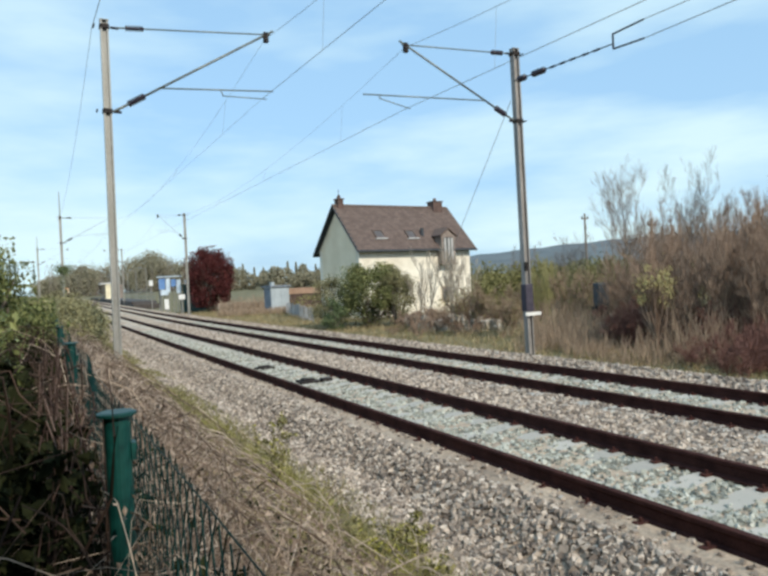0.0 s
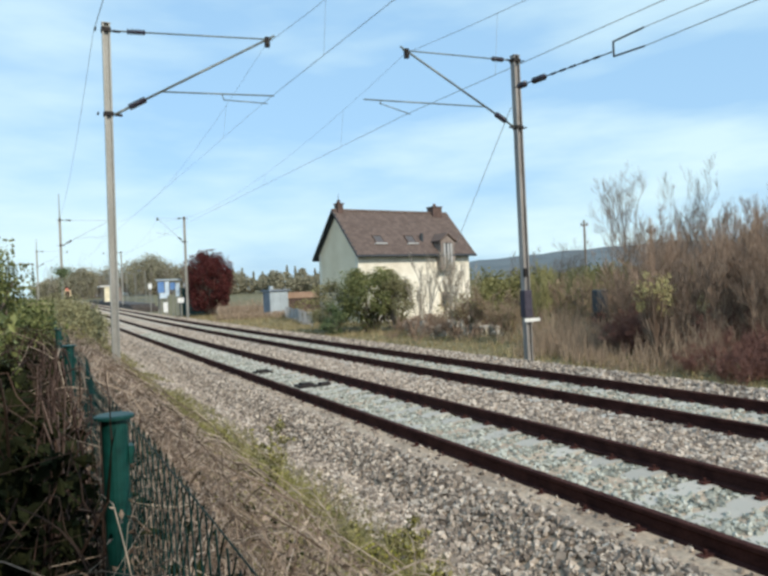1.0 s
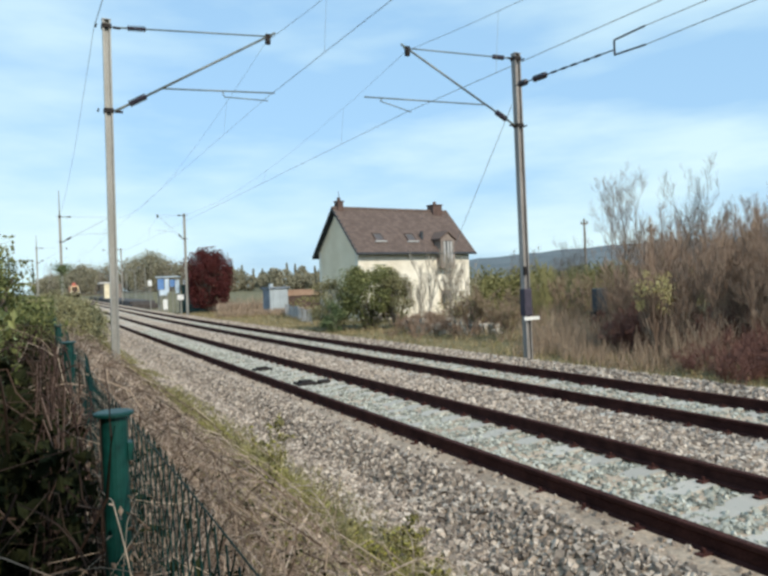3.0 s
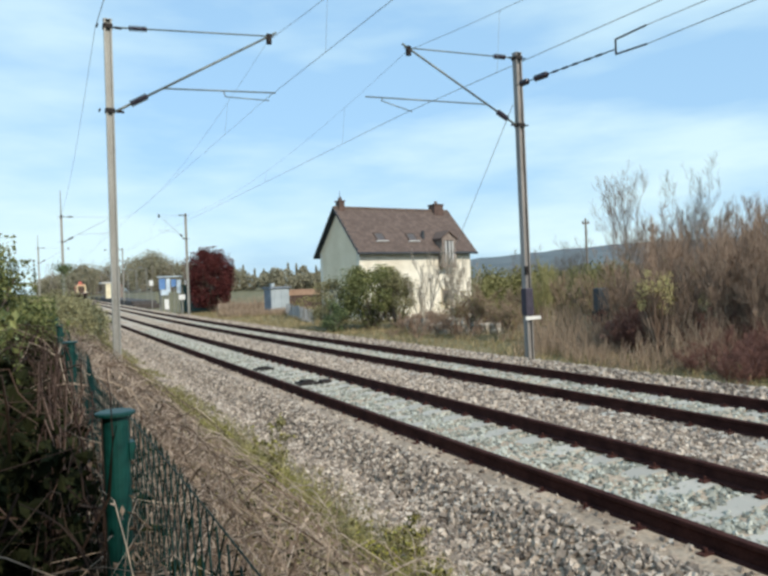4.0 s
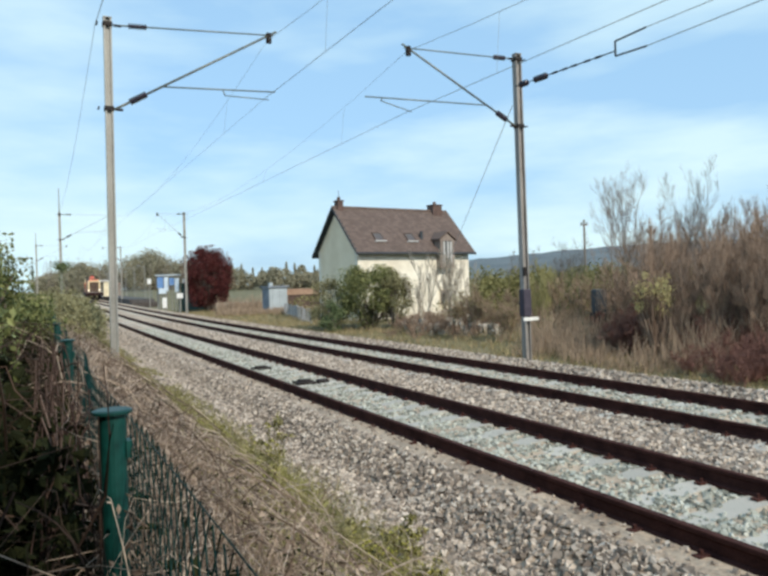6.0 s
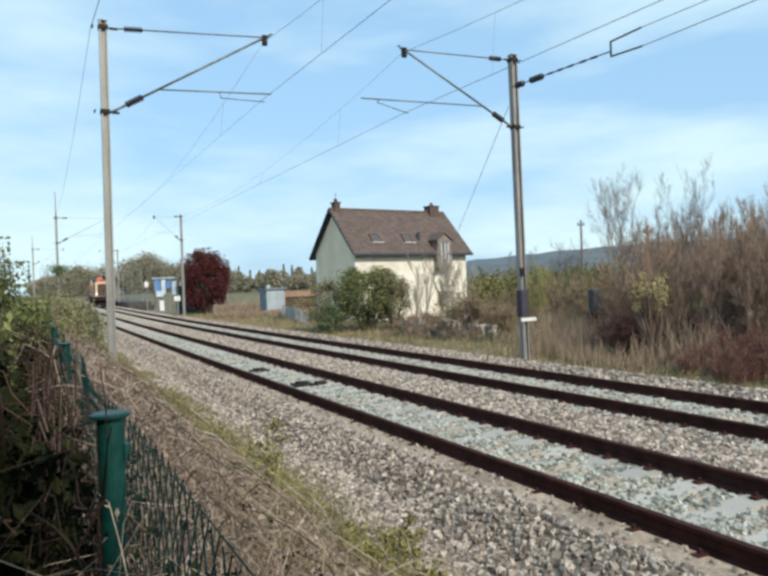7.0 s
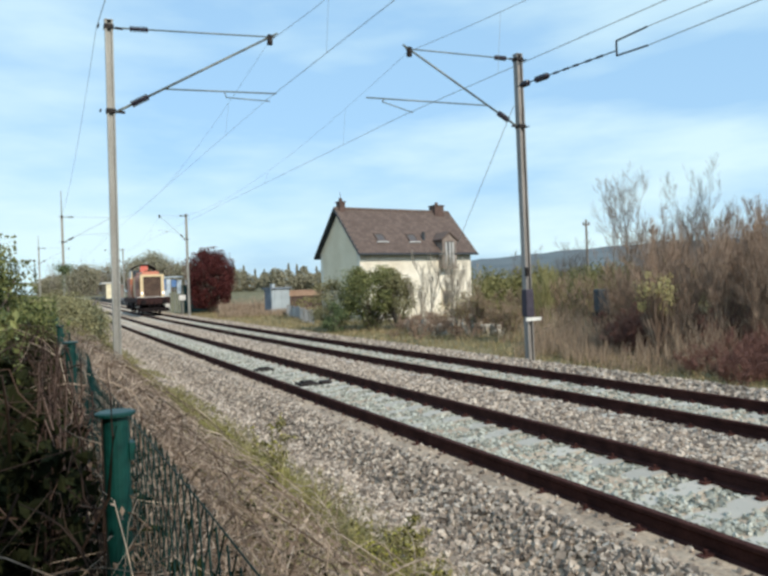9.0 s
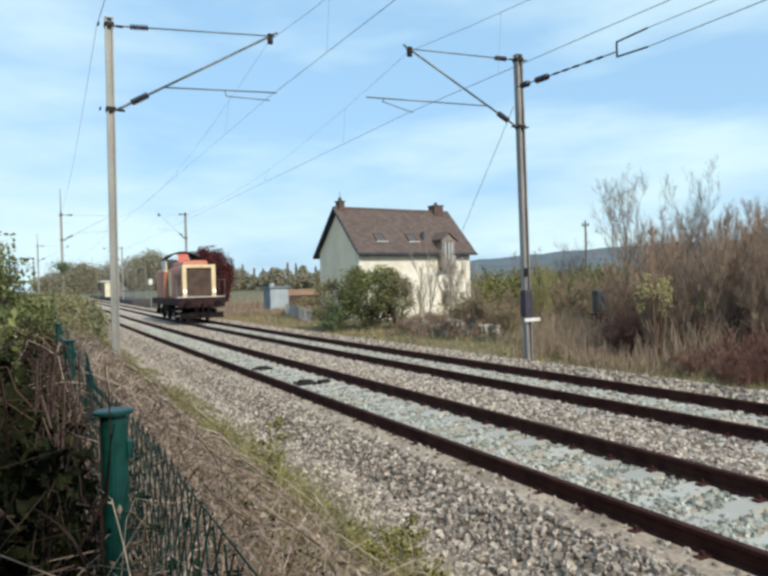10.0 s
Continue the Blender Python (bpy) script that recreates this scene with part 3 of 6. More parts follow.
    for x in (1.95, 4.5):
        sky = new("skylight", None)
        sky.parent = house
        s = 0.32
        o = Vector((x, -over + (Wd / 2 + over) * s, E - over * slope + (Rg - E + over * slope) * s + 0.14))
        up = Vector((0, 1, slope)).normalized()
        m = Matrix((( 1, 0, 0, o.x), (0, up.y, n.y, o.y), (0, up.z, n.z, o.z), (0, 0, 0, 1)))
        bm = nb()
        for a in ((-0.36, 0.36, -0.4, -0.34), (-0.36, 0.36, 0.34, 0.4), (-0.36, -0.3, -0.337, 0.337), (0.3, 0.36, -0.337, 0.337)):
            box(bm, *a, 0, 0.09, 0.0, m)
        part("frame", bm, M_TILE, sky)
        part("pane", box(nb(), -0.298, 0.298, -0.337, 0.337, 0.03, 0.05, 0, m), M_GLASS, sky)
        part("sill", box(nb(), -0.46, 0.46, -0.5, -0.41, 0.0, 0.1, 0.02, m), M_SILL, sky, "pale sill")
    # gabled dormer standing on the front wall and cutting the eaves
    dorm = new("dormer", None)
    dorm.parent = house
    x, hw, z0, z1 = 6.85, 0.58, 3.55, 5.45
    part("dormer_front", prism(nb(), [(x - hw, z0), (x + hw, z0), (x + hw, z1), (x, z1 + 0.42), (x - hw, z1)], -0.50, 1.2), M_DORMER, dorm, "weathered brown-grey dormer front")
    bm = nb()
    for sg in (-1, 1):
        prism(bm, [(x, z1 + 0.46), (x + sg * (hw + 0.14), z1 - 0.06), (x + sg * (hw + 0.14), z1 + 0.04), (x, z1 + 0.58)], -0.62, 1.9)
    part("dormer_roof", bm, M_TILE, dorm, "brown tiled dormer roof")
    part("recess", box(nb(), x - 0.4, x + 0.4, -0.512, -0.503, z0 + 0.22, z1 - 0.12), M_TRIM, dorm, "dark window opening")
    for a in (-0.38, -0.06, 0.2):
        part("shutter", box(nb(), x + a, x + a + 0.17, -0.545, -0.515, z0 + 0.25, z1 - 0.16, 0.006), M_SILL, dorm, "pale weathered shutter board")
    part("sill", box(nb(), x - hw - 0.05, x + hw + 0.05, -0.57, -0.5, z0 - 0.07, z0 + 0.03, 0.01), M_DORMER, dorm)
    part("roof_vent", tube(nb(), (5.45, 0.55, 5.35), (5.45, 0.55, 6.05), 0.13, 0.11, 8), M_TRIM, house, "dark roof vent")
    # small openings in the front
    for x, z0, z1, wd in ((2.2, 2.4, 3.6, 0.8), (6.9, 0.9, 2.0, 0.9), (2.2, 0.7, 1.9, 0.8)):
        win = new("window", None)
        win.parent = house
        part("frame", box(box(box(box(nb(), x - wd / 2 - 0.06, x + wd / 2 + 0.06, -0.04, 0.0, z1, z1 + 0.08), x - wd / 2 - 0.06, x + wd / 2 + 0.06, -0.07, 0.0, z0 - 0.08, z0),
             x - wd / 2 - 0.06, x - wd / 2, -0.04, 0.0, z0, z1), x + wd / 2, x + wd / 2 + 0.06, -0.04, 0.0, z0, z1), M_GABLE, win)
        for s in (-1, 1):
            bm = nb()
            for i in range(4):
                a = x + (0.0 if s > 0 else -wd / 2) + i * wd / 8
                box(bm, a + 0.006, a + wd / 8 - 0.006, -0.035, -0.004, z0 + 0.02, z1 - 0.02)
            part("shutter", bm, surface("faded_shutter", (0.20, 0.15, 0.12), (0.36, 0.29, 0.24), 4, 0.8) if "faded_shutter" not in bpy.data.materials else bpy.data.materials["faded_shutter"], win, "closed faded brown board shutter")
    return house


build_house()

# ---- locomotive ----
M_BODY = surface("brick_red_paint", (0.31, 0.095, 0.045), (0.46, 0.16, 0.08), 1.5, 0.5, 0.05, fine=12.0)
M_ORANGE = surface("orange_red_paint", (0.44, 0.15, 0.09), (0.60, 0.24, 0.15), 1.5, 0.5, 0.05, fine=12.0)
M_CREAM = surface("cream_yellow_paint", (0.6, 0.45, 0.25), (0.78, 0.62, 0.38), 2.0, 0.5, 0.05, fine=14.0)
M_RED_PANEL = surface("faded_red_paint", (0.50, 0.10, 0.07), (0.66, 0.19, 0.14), 2.0, 0.5, 0.05, fine=14.0)
M_BEAM = surface("dark_maroon_paint", (0.02, 0.01, 0.01), (0.055, 0.026, 0.024), 2.0, 0.8, 0.1, fine=14.0, gloss=0.15)
M_GRILLE = surface("sooty_grille", (0.05, 0.03, 0.02), (0.15, 0.09, 0.06), 3.0, 0.7, 0.2)
M_BLACK = surface("oily_black_running_gear", (0.008, 0.007, 0.008), (0.028, 0.022, 0.022), 3.0, 0.85, 0.2, gloss=0.04)
M_LAMP = glowing("lit_headlight", (1.0, 0.93, 0.85), 1.1)
M_CABGLASS = glassy("cab_glass", (0.04, 0.05, 0.06))
M_STEEL = surface("bright_steel", (0.30, 0.29, 0.28), (0.5, 0.49, 0.47), 4, 0.4, 0.0, metal=0.7)


def chamfered(x0, x1, z0, z1, c):
    """Outline of a hood seen end on, with rounded shoulders."""
    pts = [(x0, z0), (x1, z0), (x1, z1 - c)]
    for i in range(1, 5):
        a = i / 5 * math.pi / 2
        pts.append((x1 - c + c * math.cos(a), z1 - c + c * math.sin(a)))
    pts += [(x1 - c, z1), (x0 + c, z1)]
    for i in range(1, 5):
        a = i / 5 * math.pi / 2
        pts.append((x0 + c - c * math.sin(a), z1 - c + c * math.cos(a)))
    pts.append((x0, z1 - c))
    return pts


def build_loco():
    """Front face towards -y at y = 0; x across; z from rail top."""
    loco = thing("diesel_locomotive", "brick-red hood diesel locomotive with a cream-framed nose", "locomotive")
    part("frame", box(nb(), -1.3, 1.3, -0.55, 10.4, 1.0, 1.42, 0.03), M_BEAM, loco, "dark maroon underframe")
    bm = nb()
    box(bm, -1.38, 1.38, -0.72, -0.553, 0.86, 1.46, 0.03)
    part("buffer_beam", bm, M_BEAM, loco)
    bm = nb()
    box(bm, -1.4, 1.4, -0.70, 0.1, 1.425, 1.50, 0.01)
    part("footplate", bm, M_STEEL, loco, "pale worn footplate edge")
    for s in (-1, 1):
        buf = new("buffer", None)
        buf.parent = loco
        part("shank", tube(nb(), (s * 0.88, -0.72, 1.06), (s * 0.88, -1.05, 1.06), 0.11, 0.10, 12), M_BLACK, buf)
        part("head", tube(nb(), (s * 0.88, -1.05, 1.06), (s * 0.88, -1.11, 1.06), 0.24, 0.22, 16), M_BLACK, buf)
    bm = nb()
    box(bm, -0.06, 0.06, -1.0, -0.72, 0.98, 1.1, 0.02)
    for i in range(4):
        box(bm, -0.05, 0.05, -0.98 + 0.02 * i, -0.93 + 0.02 * i, 0.6 + 0.1 * i, 0.68 + 0.1 * i, 0.01)
    part("coupling", bm, M_BLACK, loco)
    for x in (-0.45, -0.3, 0.3, 0.45):
        part("brake_hose", line(nb(), [(x, -0.74, 1.0), (x, -0.9, 0.75), (x * 0.9, -0.88, 0.5)], 0.03, 6), M_BLACK, loco)
    part("snow_plough", prism(nb(), [(-1.3, 0.22), (1.3, 0.22), (1.25, 0.55), (-1.25, 0.55)], -0.62, -0.56), M_BLACK, loco)
    # front hood
    part("front_hood", prism(nb(), chamfered(-0.98, 0.98, 1.42, 3.42, 0.28), 0.0, 4.95), M_BODY, loco, "brick-red engine hood")
    bm = nb()
    for a in ((-0.99, -0.74, 1.5, 3.22), (0.74, 0.99, 1.5, 3.22)):
        box(bm, a[0], a[1], -0.07, -0.004, a[2], a[3], 0.015)
    box(bm, -0.99, 0.99, -0.07, -0.004, 3.223, 3.42, 0.03)
    part("nose_frame", bm, M_CREAM, loco, "cream-yellow nose surround")
    bm = nb()
    box(bm, -0.99, 0.99, -0.09, -0.004, 1.43, 1.497, 0.01)
    part("nose_sill", bm, M_ORANGE, loco)
    grille = new("radiator_grille", None)
    grille.parent = loco
    part("backing", box(nb(), -0.737, 0.737, -0.03, -0.003, 1.5, 3.22), M_BEAM, grille)
    for i in range(17):
        part("slat", box(nb(), -0.735, 0.735, -0.062, -0.033, 1.53 + i * 0.095, 1.595 + i * 0.095), M_GRILLE, grille)
    part("bonnet_top", prism(nb(), chamfered(-0.74, 0.74, 3.42, 3.72, 0.2), 0.9, 4.93), M_ORANGE, loco, "orange-red bonnet top")
    for s in (-1, 1):
        lamp = new("headlight", None)
        lamp.parent = loco
        part("housing", tube(nb(), (s * 0.87, -0.004, 1.82), (s * 0.87, -0.14, 1.82), 0.12, 0.13, 16), M_CREAM, lamp)
        part("lens", tube(nb(), (s * 0.87, -0.141, 1.82), (s * 0.87, -0.16, 1.82), 0.1, 0.09, 16), M_LAMP, lamp, "lit white lens")
        for k in range(4):
            y0 = 0.3 + k * 1.15
            d = new("side_door", None)
            d.parent = loco
            x = s * 0.983
            part("panel", box(nb(), min(x, x + s * 0.025), max(x, x + s * 0.025), y0, y0 + 1.06, 1.55, 3.12, 0.008), M_CREAM if k == 3 else M_BODY, d)
            for j in range(7 if k < 2 else 0):
                z = 2.2 + j * 0.1
                part("louvre", box(nb(), min(x + s * 0.026, x + s * 0.05), max(x + s * 0.026, x + s * 0.05), y0 + 0.12, y0 + 0.94, z, z + 0.05), M_GRILLE, d)
        bm = nb()
        line(bm, [(s * 1.42, -0.5, 1.5), (s * 1.42, -0.5, 2.5), (s * 1.42, 4.2, 2.5)], 0.01, 6)
        for y in (1.0, 2.1, 3.2, 4.2):
            tube(bm, (s * 1.42, y, 1.42), (s * 1.42, y, 2.5), 0.01, 0.01, 6)
        part("handrail", bm, M_STEEL, loco)
        bm = nb()
        for z in (0.35, 0.65, 0.92):
            box(bm, min(s * 1.15, s * 1.45), max(s * 1.15, s * 1.45), -0.5, -0.15, z, z + 0.04)
        part("step", bm, M_STEEL, loco)
    # cab: glazed front either side of a red centre post, under an arched roof
    cab = new("cab", None)
    cab.parent = loco
    part("cab_body", prism(nb(), chamfered(-1.24, 1.24, 1.42, 3.2, 0.04), 4.97, 6.7), M_BODY, cab, "orange-red cab")
    part("cab_front_panel", box(nb(), -0.34, 0.34, 4.9, 4.967, 3.4, 4.42, 0.02), M_RED_PANEL, cab, "bright red centre panel")
    for s in (-1, 1):
        for y in (4.99, 6.58):
            part("pillar", box(nb(), min(s * 1.04, s * 1.13), max(s * 1.04, s * 1.13), y, y + 0.09, 3.203, 3.96), M_CREAM, cab)
        part("cab_window", box(nb(), min(s * 0.36, s * 1.035), max(s * 0.36, s * 1.035), 5.01, 5.04, 3.203, 3.93, 0.008), M_CABGLASS, cab)
        part("window_sill", box(nb(), min(s * 0.98, s * 1.25), max(s * 0.98, s * 1.25), 4.93, 4.966, 3.14, 3.22, 0.01), M_CREAM, cab)
        x = s * 1.09
        part("cab_window", box(nb(), min(x, x + s * 0.02), max(x, x + s * 0.02), 5.09, 6.57, 3.203, 3.93, 0.008), M_CABGLASS, cab)
        x = s * 1.243
        part("cab_door", box(nb(), min(x, x + s * 0.03), max(x, x + s * 0.03), 5.9, 6.55, 1.5, 3.15, 0.008), M_BODY, cab)
    part("rear_wall", box(nb(), -1.03, 1.03, 6.6, 6.66, 3.203, 3.96), M_BODY, cab)
    bm = nb()
    arc = [(1.27 * math.sin(a), 3.42 + 1.06 * math.cos(a)) for a in np.linspace(-1.02, 1.02, 15)]
    arc = [(x * 1.04, z) for x, z in arc]
    prism(bm, arc + [(x * 0.97, z - 0.1) for x, z in arc[::-1]], 4.8, 6.75)
    part("cab_roof", bm, M_BLACK, cab, "dark arched cab roof")
    part("horn", tube(tube(nb(), (0.2, 4.9, 4.55), (0.2, 4.6, 4.57), 0.03, 0.08, 8), (0.2, 4.9, 4.55), (0.2, 5.2, 4.44), 0.03, 0.03, 8), M_STEEL, cab)
    part("rear_hood", prism(nb(), chamfered(-0.98, 0.98, 1.42, 3.42, 0.28), 6.72, 10.1), M_BODY, loco)
    bm = nb()
    for y in (1.6, 3.4):
        tube(bm, (0, y, 3.72), (0, y, 3.84), 0.2, 0.2, 12)
    part("exhaust", bm, M_BLACK, loco)
    wheels = []
    for yc in (2.5, 7.5):
        bogie = new("bogie", None)
        bogie.parent = loco
        for s in (-1, 1):
            bm = nb()
            box(bm, min(s * 0.95, s * 1.08), max(s * 0.95, s * 1.08), yc - 1.75, yc + 1.75, 0.42, 0.72, 0.03)
            for dy in (-1.1, 1.1):
                box(bm, min(s * 1.0, s * 1.25), max(s * 1.0, s * 1.25), yc + dy - 0.2, yc + dy + 0.2, 0.34, 0.7, 0.04)
                tube(bm, (s * 1.02, yc + dy + 0.33, 0.55), (s * 1.02, yc + dy + 0.33, 0.98), 0.08, 0.08, 10)
            part("bogie_frame", bm, M_BLACK, bogie)
        for dy in (-1.1, 1.1):
            bm = nb()
            for s in (-1, 1):
                tube(bm, (s * 0.69, 0, 0), (s * 0.815, 0, 0), 0.5, 0.5, 28)
                tube(bm, (s * 0.665, 0, 0), (s * 0.69, 0, 0), 0.53, 0.53, 28)
                tube(bm, (s * 0.816, 0, 0), (s * 0.84, 0, 0), 0.4, 0.3, 12)
            tube(bm, (-0.66, 0, 0), (0.66, 0, 0), 0.09, 0.09, 10)
            w = part("wheelset", bm, M_BLACK, loco)
            wheels.append((w, yc + dy))
    part("fuel_tank", box(nb(), -1.2, 1.2, 4.4, 5.7, 0.45, 0.975, 0.08), M_BLACK, loco)
    return loco, wheels


LOCO, WHEELS = build_loco()
def loco_run(t):
    """Metres still to go to its place at the end: it slows gently all the way."""
    u = 10.0 - t
    return 19.6 * u + 0.6 * u * u


def loco_y(t):
    return 42.0 + loco_run(t)


def motions():
    walk(cam, [(t, pose(*EYE, a, b, c)) for t, a, b, c in TURNS])
    rows = []
    for i in range(0, 101, 2):
        t = i / 10
        y = loco_y(t)
        tilt = -math.degrees(math.atan((grade(y + 9) - grade(y + 2)) / 7))
        rows.append((t, pose(AXIS_FAR, y, grade(y + 2.6), -tilt, 0, 0)))
    walk(LOCO, rows)
    for w, y in WHEELS:
        walk(w, [(i / 30, pose(0, y, 0.5, math.degrees((loco_run(0) - loco_run(i / 30)) / 0.5), 0, 0)) for i in range(301)])

# ---- plants ----
M_DEAD = surface("dead_bramble_stem", (0.085, 0.058, 0.045), (0.52, 0.42, 0.33), 3.0, 0.85, 0.0, per="island", tint=(0.215, 0.158, 0.12), gloss=0.12)
M_STRAW = surface("dry_grass_blade", (0.16, 0.12, 0.065), (0.50, 0.40, 0.24), 3.0, 0.85, 0.0, per="island", tint=(0.31, 0.235, 0.13), gloss=0.12)
M_GREEN = surface("green_weed_blade", (0.075, 0.07, 0.026), (0.31, 0.275, 0.125), 3.0, 0.7, 0.0, per="island", tint=(0.175, 0.158, 0.068), gloss=0.12)
M_BANK = surface("olive_bank_grass", (0.11, 0.105, 0.034), (0.38, 0.345, 0.14), 3.0, 0.8, 0.0, per="island", tint=(0.24, 0.218, 0.08), gloss=0.12)
M_YELLOW = surface("yellow_green_flower", (0.24, 0.225, 0.03), (0.48, 0.45, 0.08), 3.0, 0.7, 0.0, per="island")
M_LEAF = surface("hedge_leaf", (0.04, 0.058, 0.02), (0.24, 0.25, 0.095), 3.0, 0.55, 0.0, per="island", tint=(0.118, 0.135, 0.05), gloss=0.12)
# dead stem brown, darkened so the colour carries the hedge's shade
M_SHADESTEM = surface("shade_darkened_stem", (0.018, 0.011, 0.009), (0.1, 0.066, 0.05), 3.0, 0.9, 0.0, per="island", tint=(0.038, 0.025, 0.02), gloss=0.1)
# near-black leaf colour stands in for shade inside hedge and brambles
M_IVY = surface("shade_dark_ivy_leaf", (0.007, 0.009, 0.005), (0.03, 0.034, 0.014), 3.0, 0.9, 0.0, per="island", gloss=0.04)
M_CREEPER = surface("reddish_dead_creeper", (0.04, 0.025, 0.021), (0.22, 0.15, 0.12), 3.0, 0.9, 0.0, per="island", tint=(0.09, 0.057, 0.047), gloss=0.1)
M_PLUM = surface("plum_leaf", (0.04, 0.012, 0.013), (0.16, 0.045, 0.039), 3.0, 0.6, 0.0, per="island", tint=(0.085, 0.024, 0.023), gloss=0.12)
M_BARK = surface("grey_brown_bark", (0.11, 0.085, 0.066), (0.26, 0.215, 0.175), 3.0, 0.9, 0.2)
M_TWIG = surface("bare_twig", (0.12, 0.075, 0.053), (0.47, 0.35, 0.26), 2.0, 0.9, 0.0, per="island", tint=(0.265, 0.186, 0.136), gloss=0.12)
M_RED = surface("reddish_bramble", (0.10, 0.04, 0.03), (0.26, 0.13, 0.10), 2.0, 0.9, 0.0, per="island")
M_GREYTWIG = surface("pale_bare_twig", (0.11, 0.092, 0.08), (0.27, 0.235, 0.21), 2.0, 0.9, 0.0, per="island")
M_PALEBARK = surface("pale_young_bark", (0.22, 0.185, 0.145), (0.43, 0.375, 0.3), 2.0, 0.9, 0.0, per="island")
M_BUD = surface("yellowing_bud", (0.14, 0.135, 0.05), (0.33, 0.3, 0.13), 2.0, 0.8, 0.0, per="island")
M_REED = surface("dry_reed", (0.17, 0.125, 0.09), (0.46, 0.355, 0.255), 2.0, 0.9, 0.0, per="island", tint=(0.29, 0.215, 0.155), gloss=0.12)
M_FIR = surface("evergreen_leaf", (0.045, 0.066, 0.036), (0.21, 0.255, 0.125), 2.0, 0.6, 0.0, per="island", tint=(0.11, 0.145, 0.068), gloss=0.12)
M_BUSH = surface("spring_bush_leaf", (0.07, 0.082, 0.035), (0.28, 0.28, 0.115), 2.0, 0.7, 0.0, per="island", tint=(0.16, 0.17, 0.068), gloss=0.12)
M_OLIVE = surface("olive_spring_scrub", (0.095, 0.09, 0.036), (0.26, 0.24, 0.105), 0.6, 0.9, 0.0, per="island", tint=(0.165, 0.155, 0.062), gloss=0.12)
# far foliage paled and greyed so its colour imitates distance haze
M_FARLEAF = surface("haze_paled_foliage", (0.16, 0.155, 0.11), (0.33, 0.3, 0.21), 0.6, 0.9, 0.0, per="island", tint=(0.24, 0.223, 0.153), gloss=0.12)


def tubes_along(P, r0, r1, sides=3):
    """P: n strands of k points each; thin tapering tubes."""
    n, k, _ = P.shape
    T = np.gradient(P, axis=1)
    T /= np.linalg.norm(T, axis=2, keepdims=True) + 1e-9
    ref = np.where(np.abs(T[..., 2:3]) > 0.9, np.array([1.0, 0, 0]), np.array([0, 0, 1.0]))
    A = np.cross(T, ref)
    A /= np.linalg.norm(A, axis=2, keepdims=True) + 1e-9
    B = np.cross(T, A)
    rad = np.asarray(r0)[:, None] + (np.asarray(r1) - np.asarray(r0))[:, None] * np.linspace(0, 1, k)[None]
    V = np.stack([P + rad[..., None] * (math.cos(a) * A + math.sin(a) * B) for a in np.arange(sides) * 2 * math.pi / sides], 2)
    idx = np.arange(n * k * sides).reshape(n, k, sides)
    nxt = np.roll(idx, -1, axis=2)
    F = np.stack([idx[:, :-1], nxt[:, :-1], nxt[:, 1:], idx[:, 1:]], -1)
    return V.reshape(-1, 3), F.reshape(-1, 4)


def strands(rng, base, lean, length, droop, wiggle=0.08, k=6):
    n = len(base)
    s = np.linspace(0, 1, k)[None, :, None]
    d = lean / np.linalg.norm(lean, axis=1, keepdims=True)
    L = length[:, None, None]
    P = base[:, None] + d[:, None] * L * s
    P[..., 2] -= (droop[:, None] * length[:, None]) * (s[..., 0] ** 2)
    side = rng.normal(size=(n, 1, 3)) * wiggle * L
    P += side * np.sin(s * math.pi) + rng.normal(size=(n, 1, 3)) * wiggle * 0.4 * L * np.sin(2 * math.pi * s)
    return P


def leaves(rng, C, size, flat=0.0):
    """Folded leaves: two triangles each side of a rib."""
    n = len(C)
    u = rng.normal(size=(n, 3))
    u /= np.linalg.norm(u, axis=1, keepdims=True)
    w = rng.normal(size=(n, 3))
    w[:, 2] *= 1 - flat
    v = np.cross(u, w)
    v /= np.linalg.norm(v, axis=1, keepdims=True)
    nn = np.cross(u, v)
    sz = (size * rng.uniform(0.6, 1.4, n))[:, None]
    V = np.stack([C - u * sz, C + v * sz * 0.5 + nn * sz * 0.18, C + u * sz, C - v * sz * 0.5 + nn * sz * 0.18], 1)
    i = np.arange(n)[:, None] * 4
    F = np.concatenate([i + np.array([[0, 1, 2]]), i + np.array([[0, 2, 3]])], 0)
    return V.reshape(-1, 3), F


def gz(x, y):
    return np.array([land(a, b) for a, b in zip(x, y)])


def stuff(name, V, F, material, label, category):
    return tagged(raw(name, V, F, material), label, category, kind="stuff")


BRUSH = ([-4, 0.0, 0.3, 0.6, 1.0, 1.6, 2.2, 3.0, 3.4], [1.75, 1.62, 1.48, 1.28, 0.88, 0.24, -0.12, -0.36, -0.4])


def brush_top(x, y):
    return np.interp(x, *BRUSH) + np.vectorize(grade)(y) * 1.15


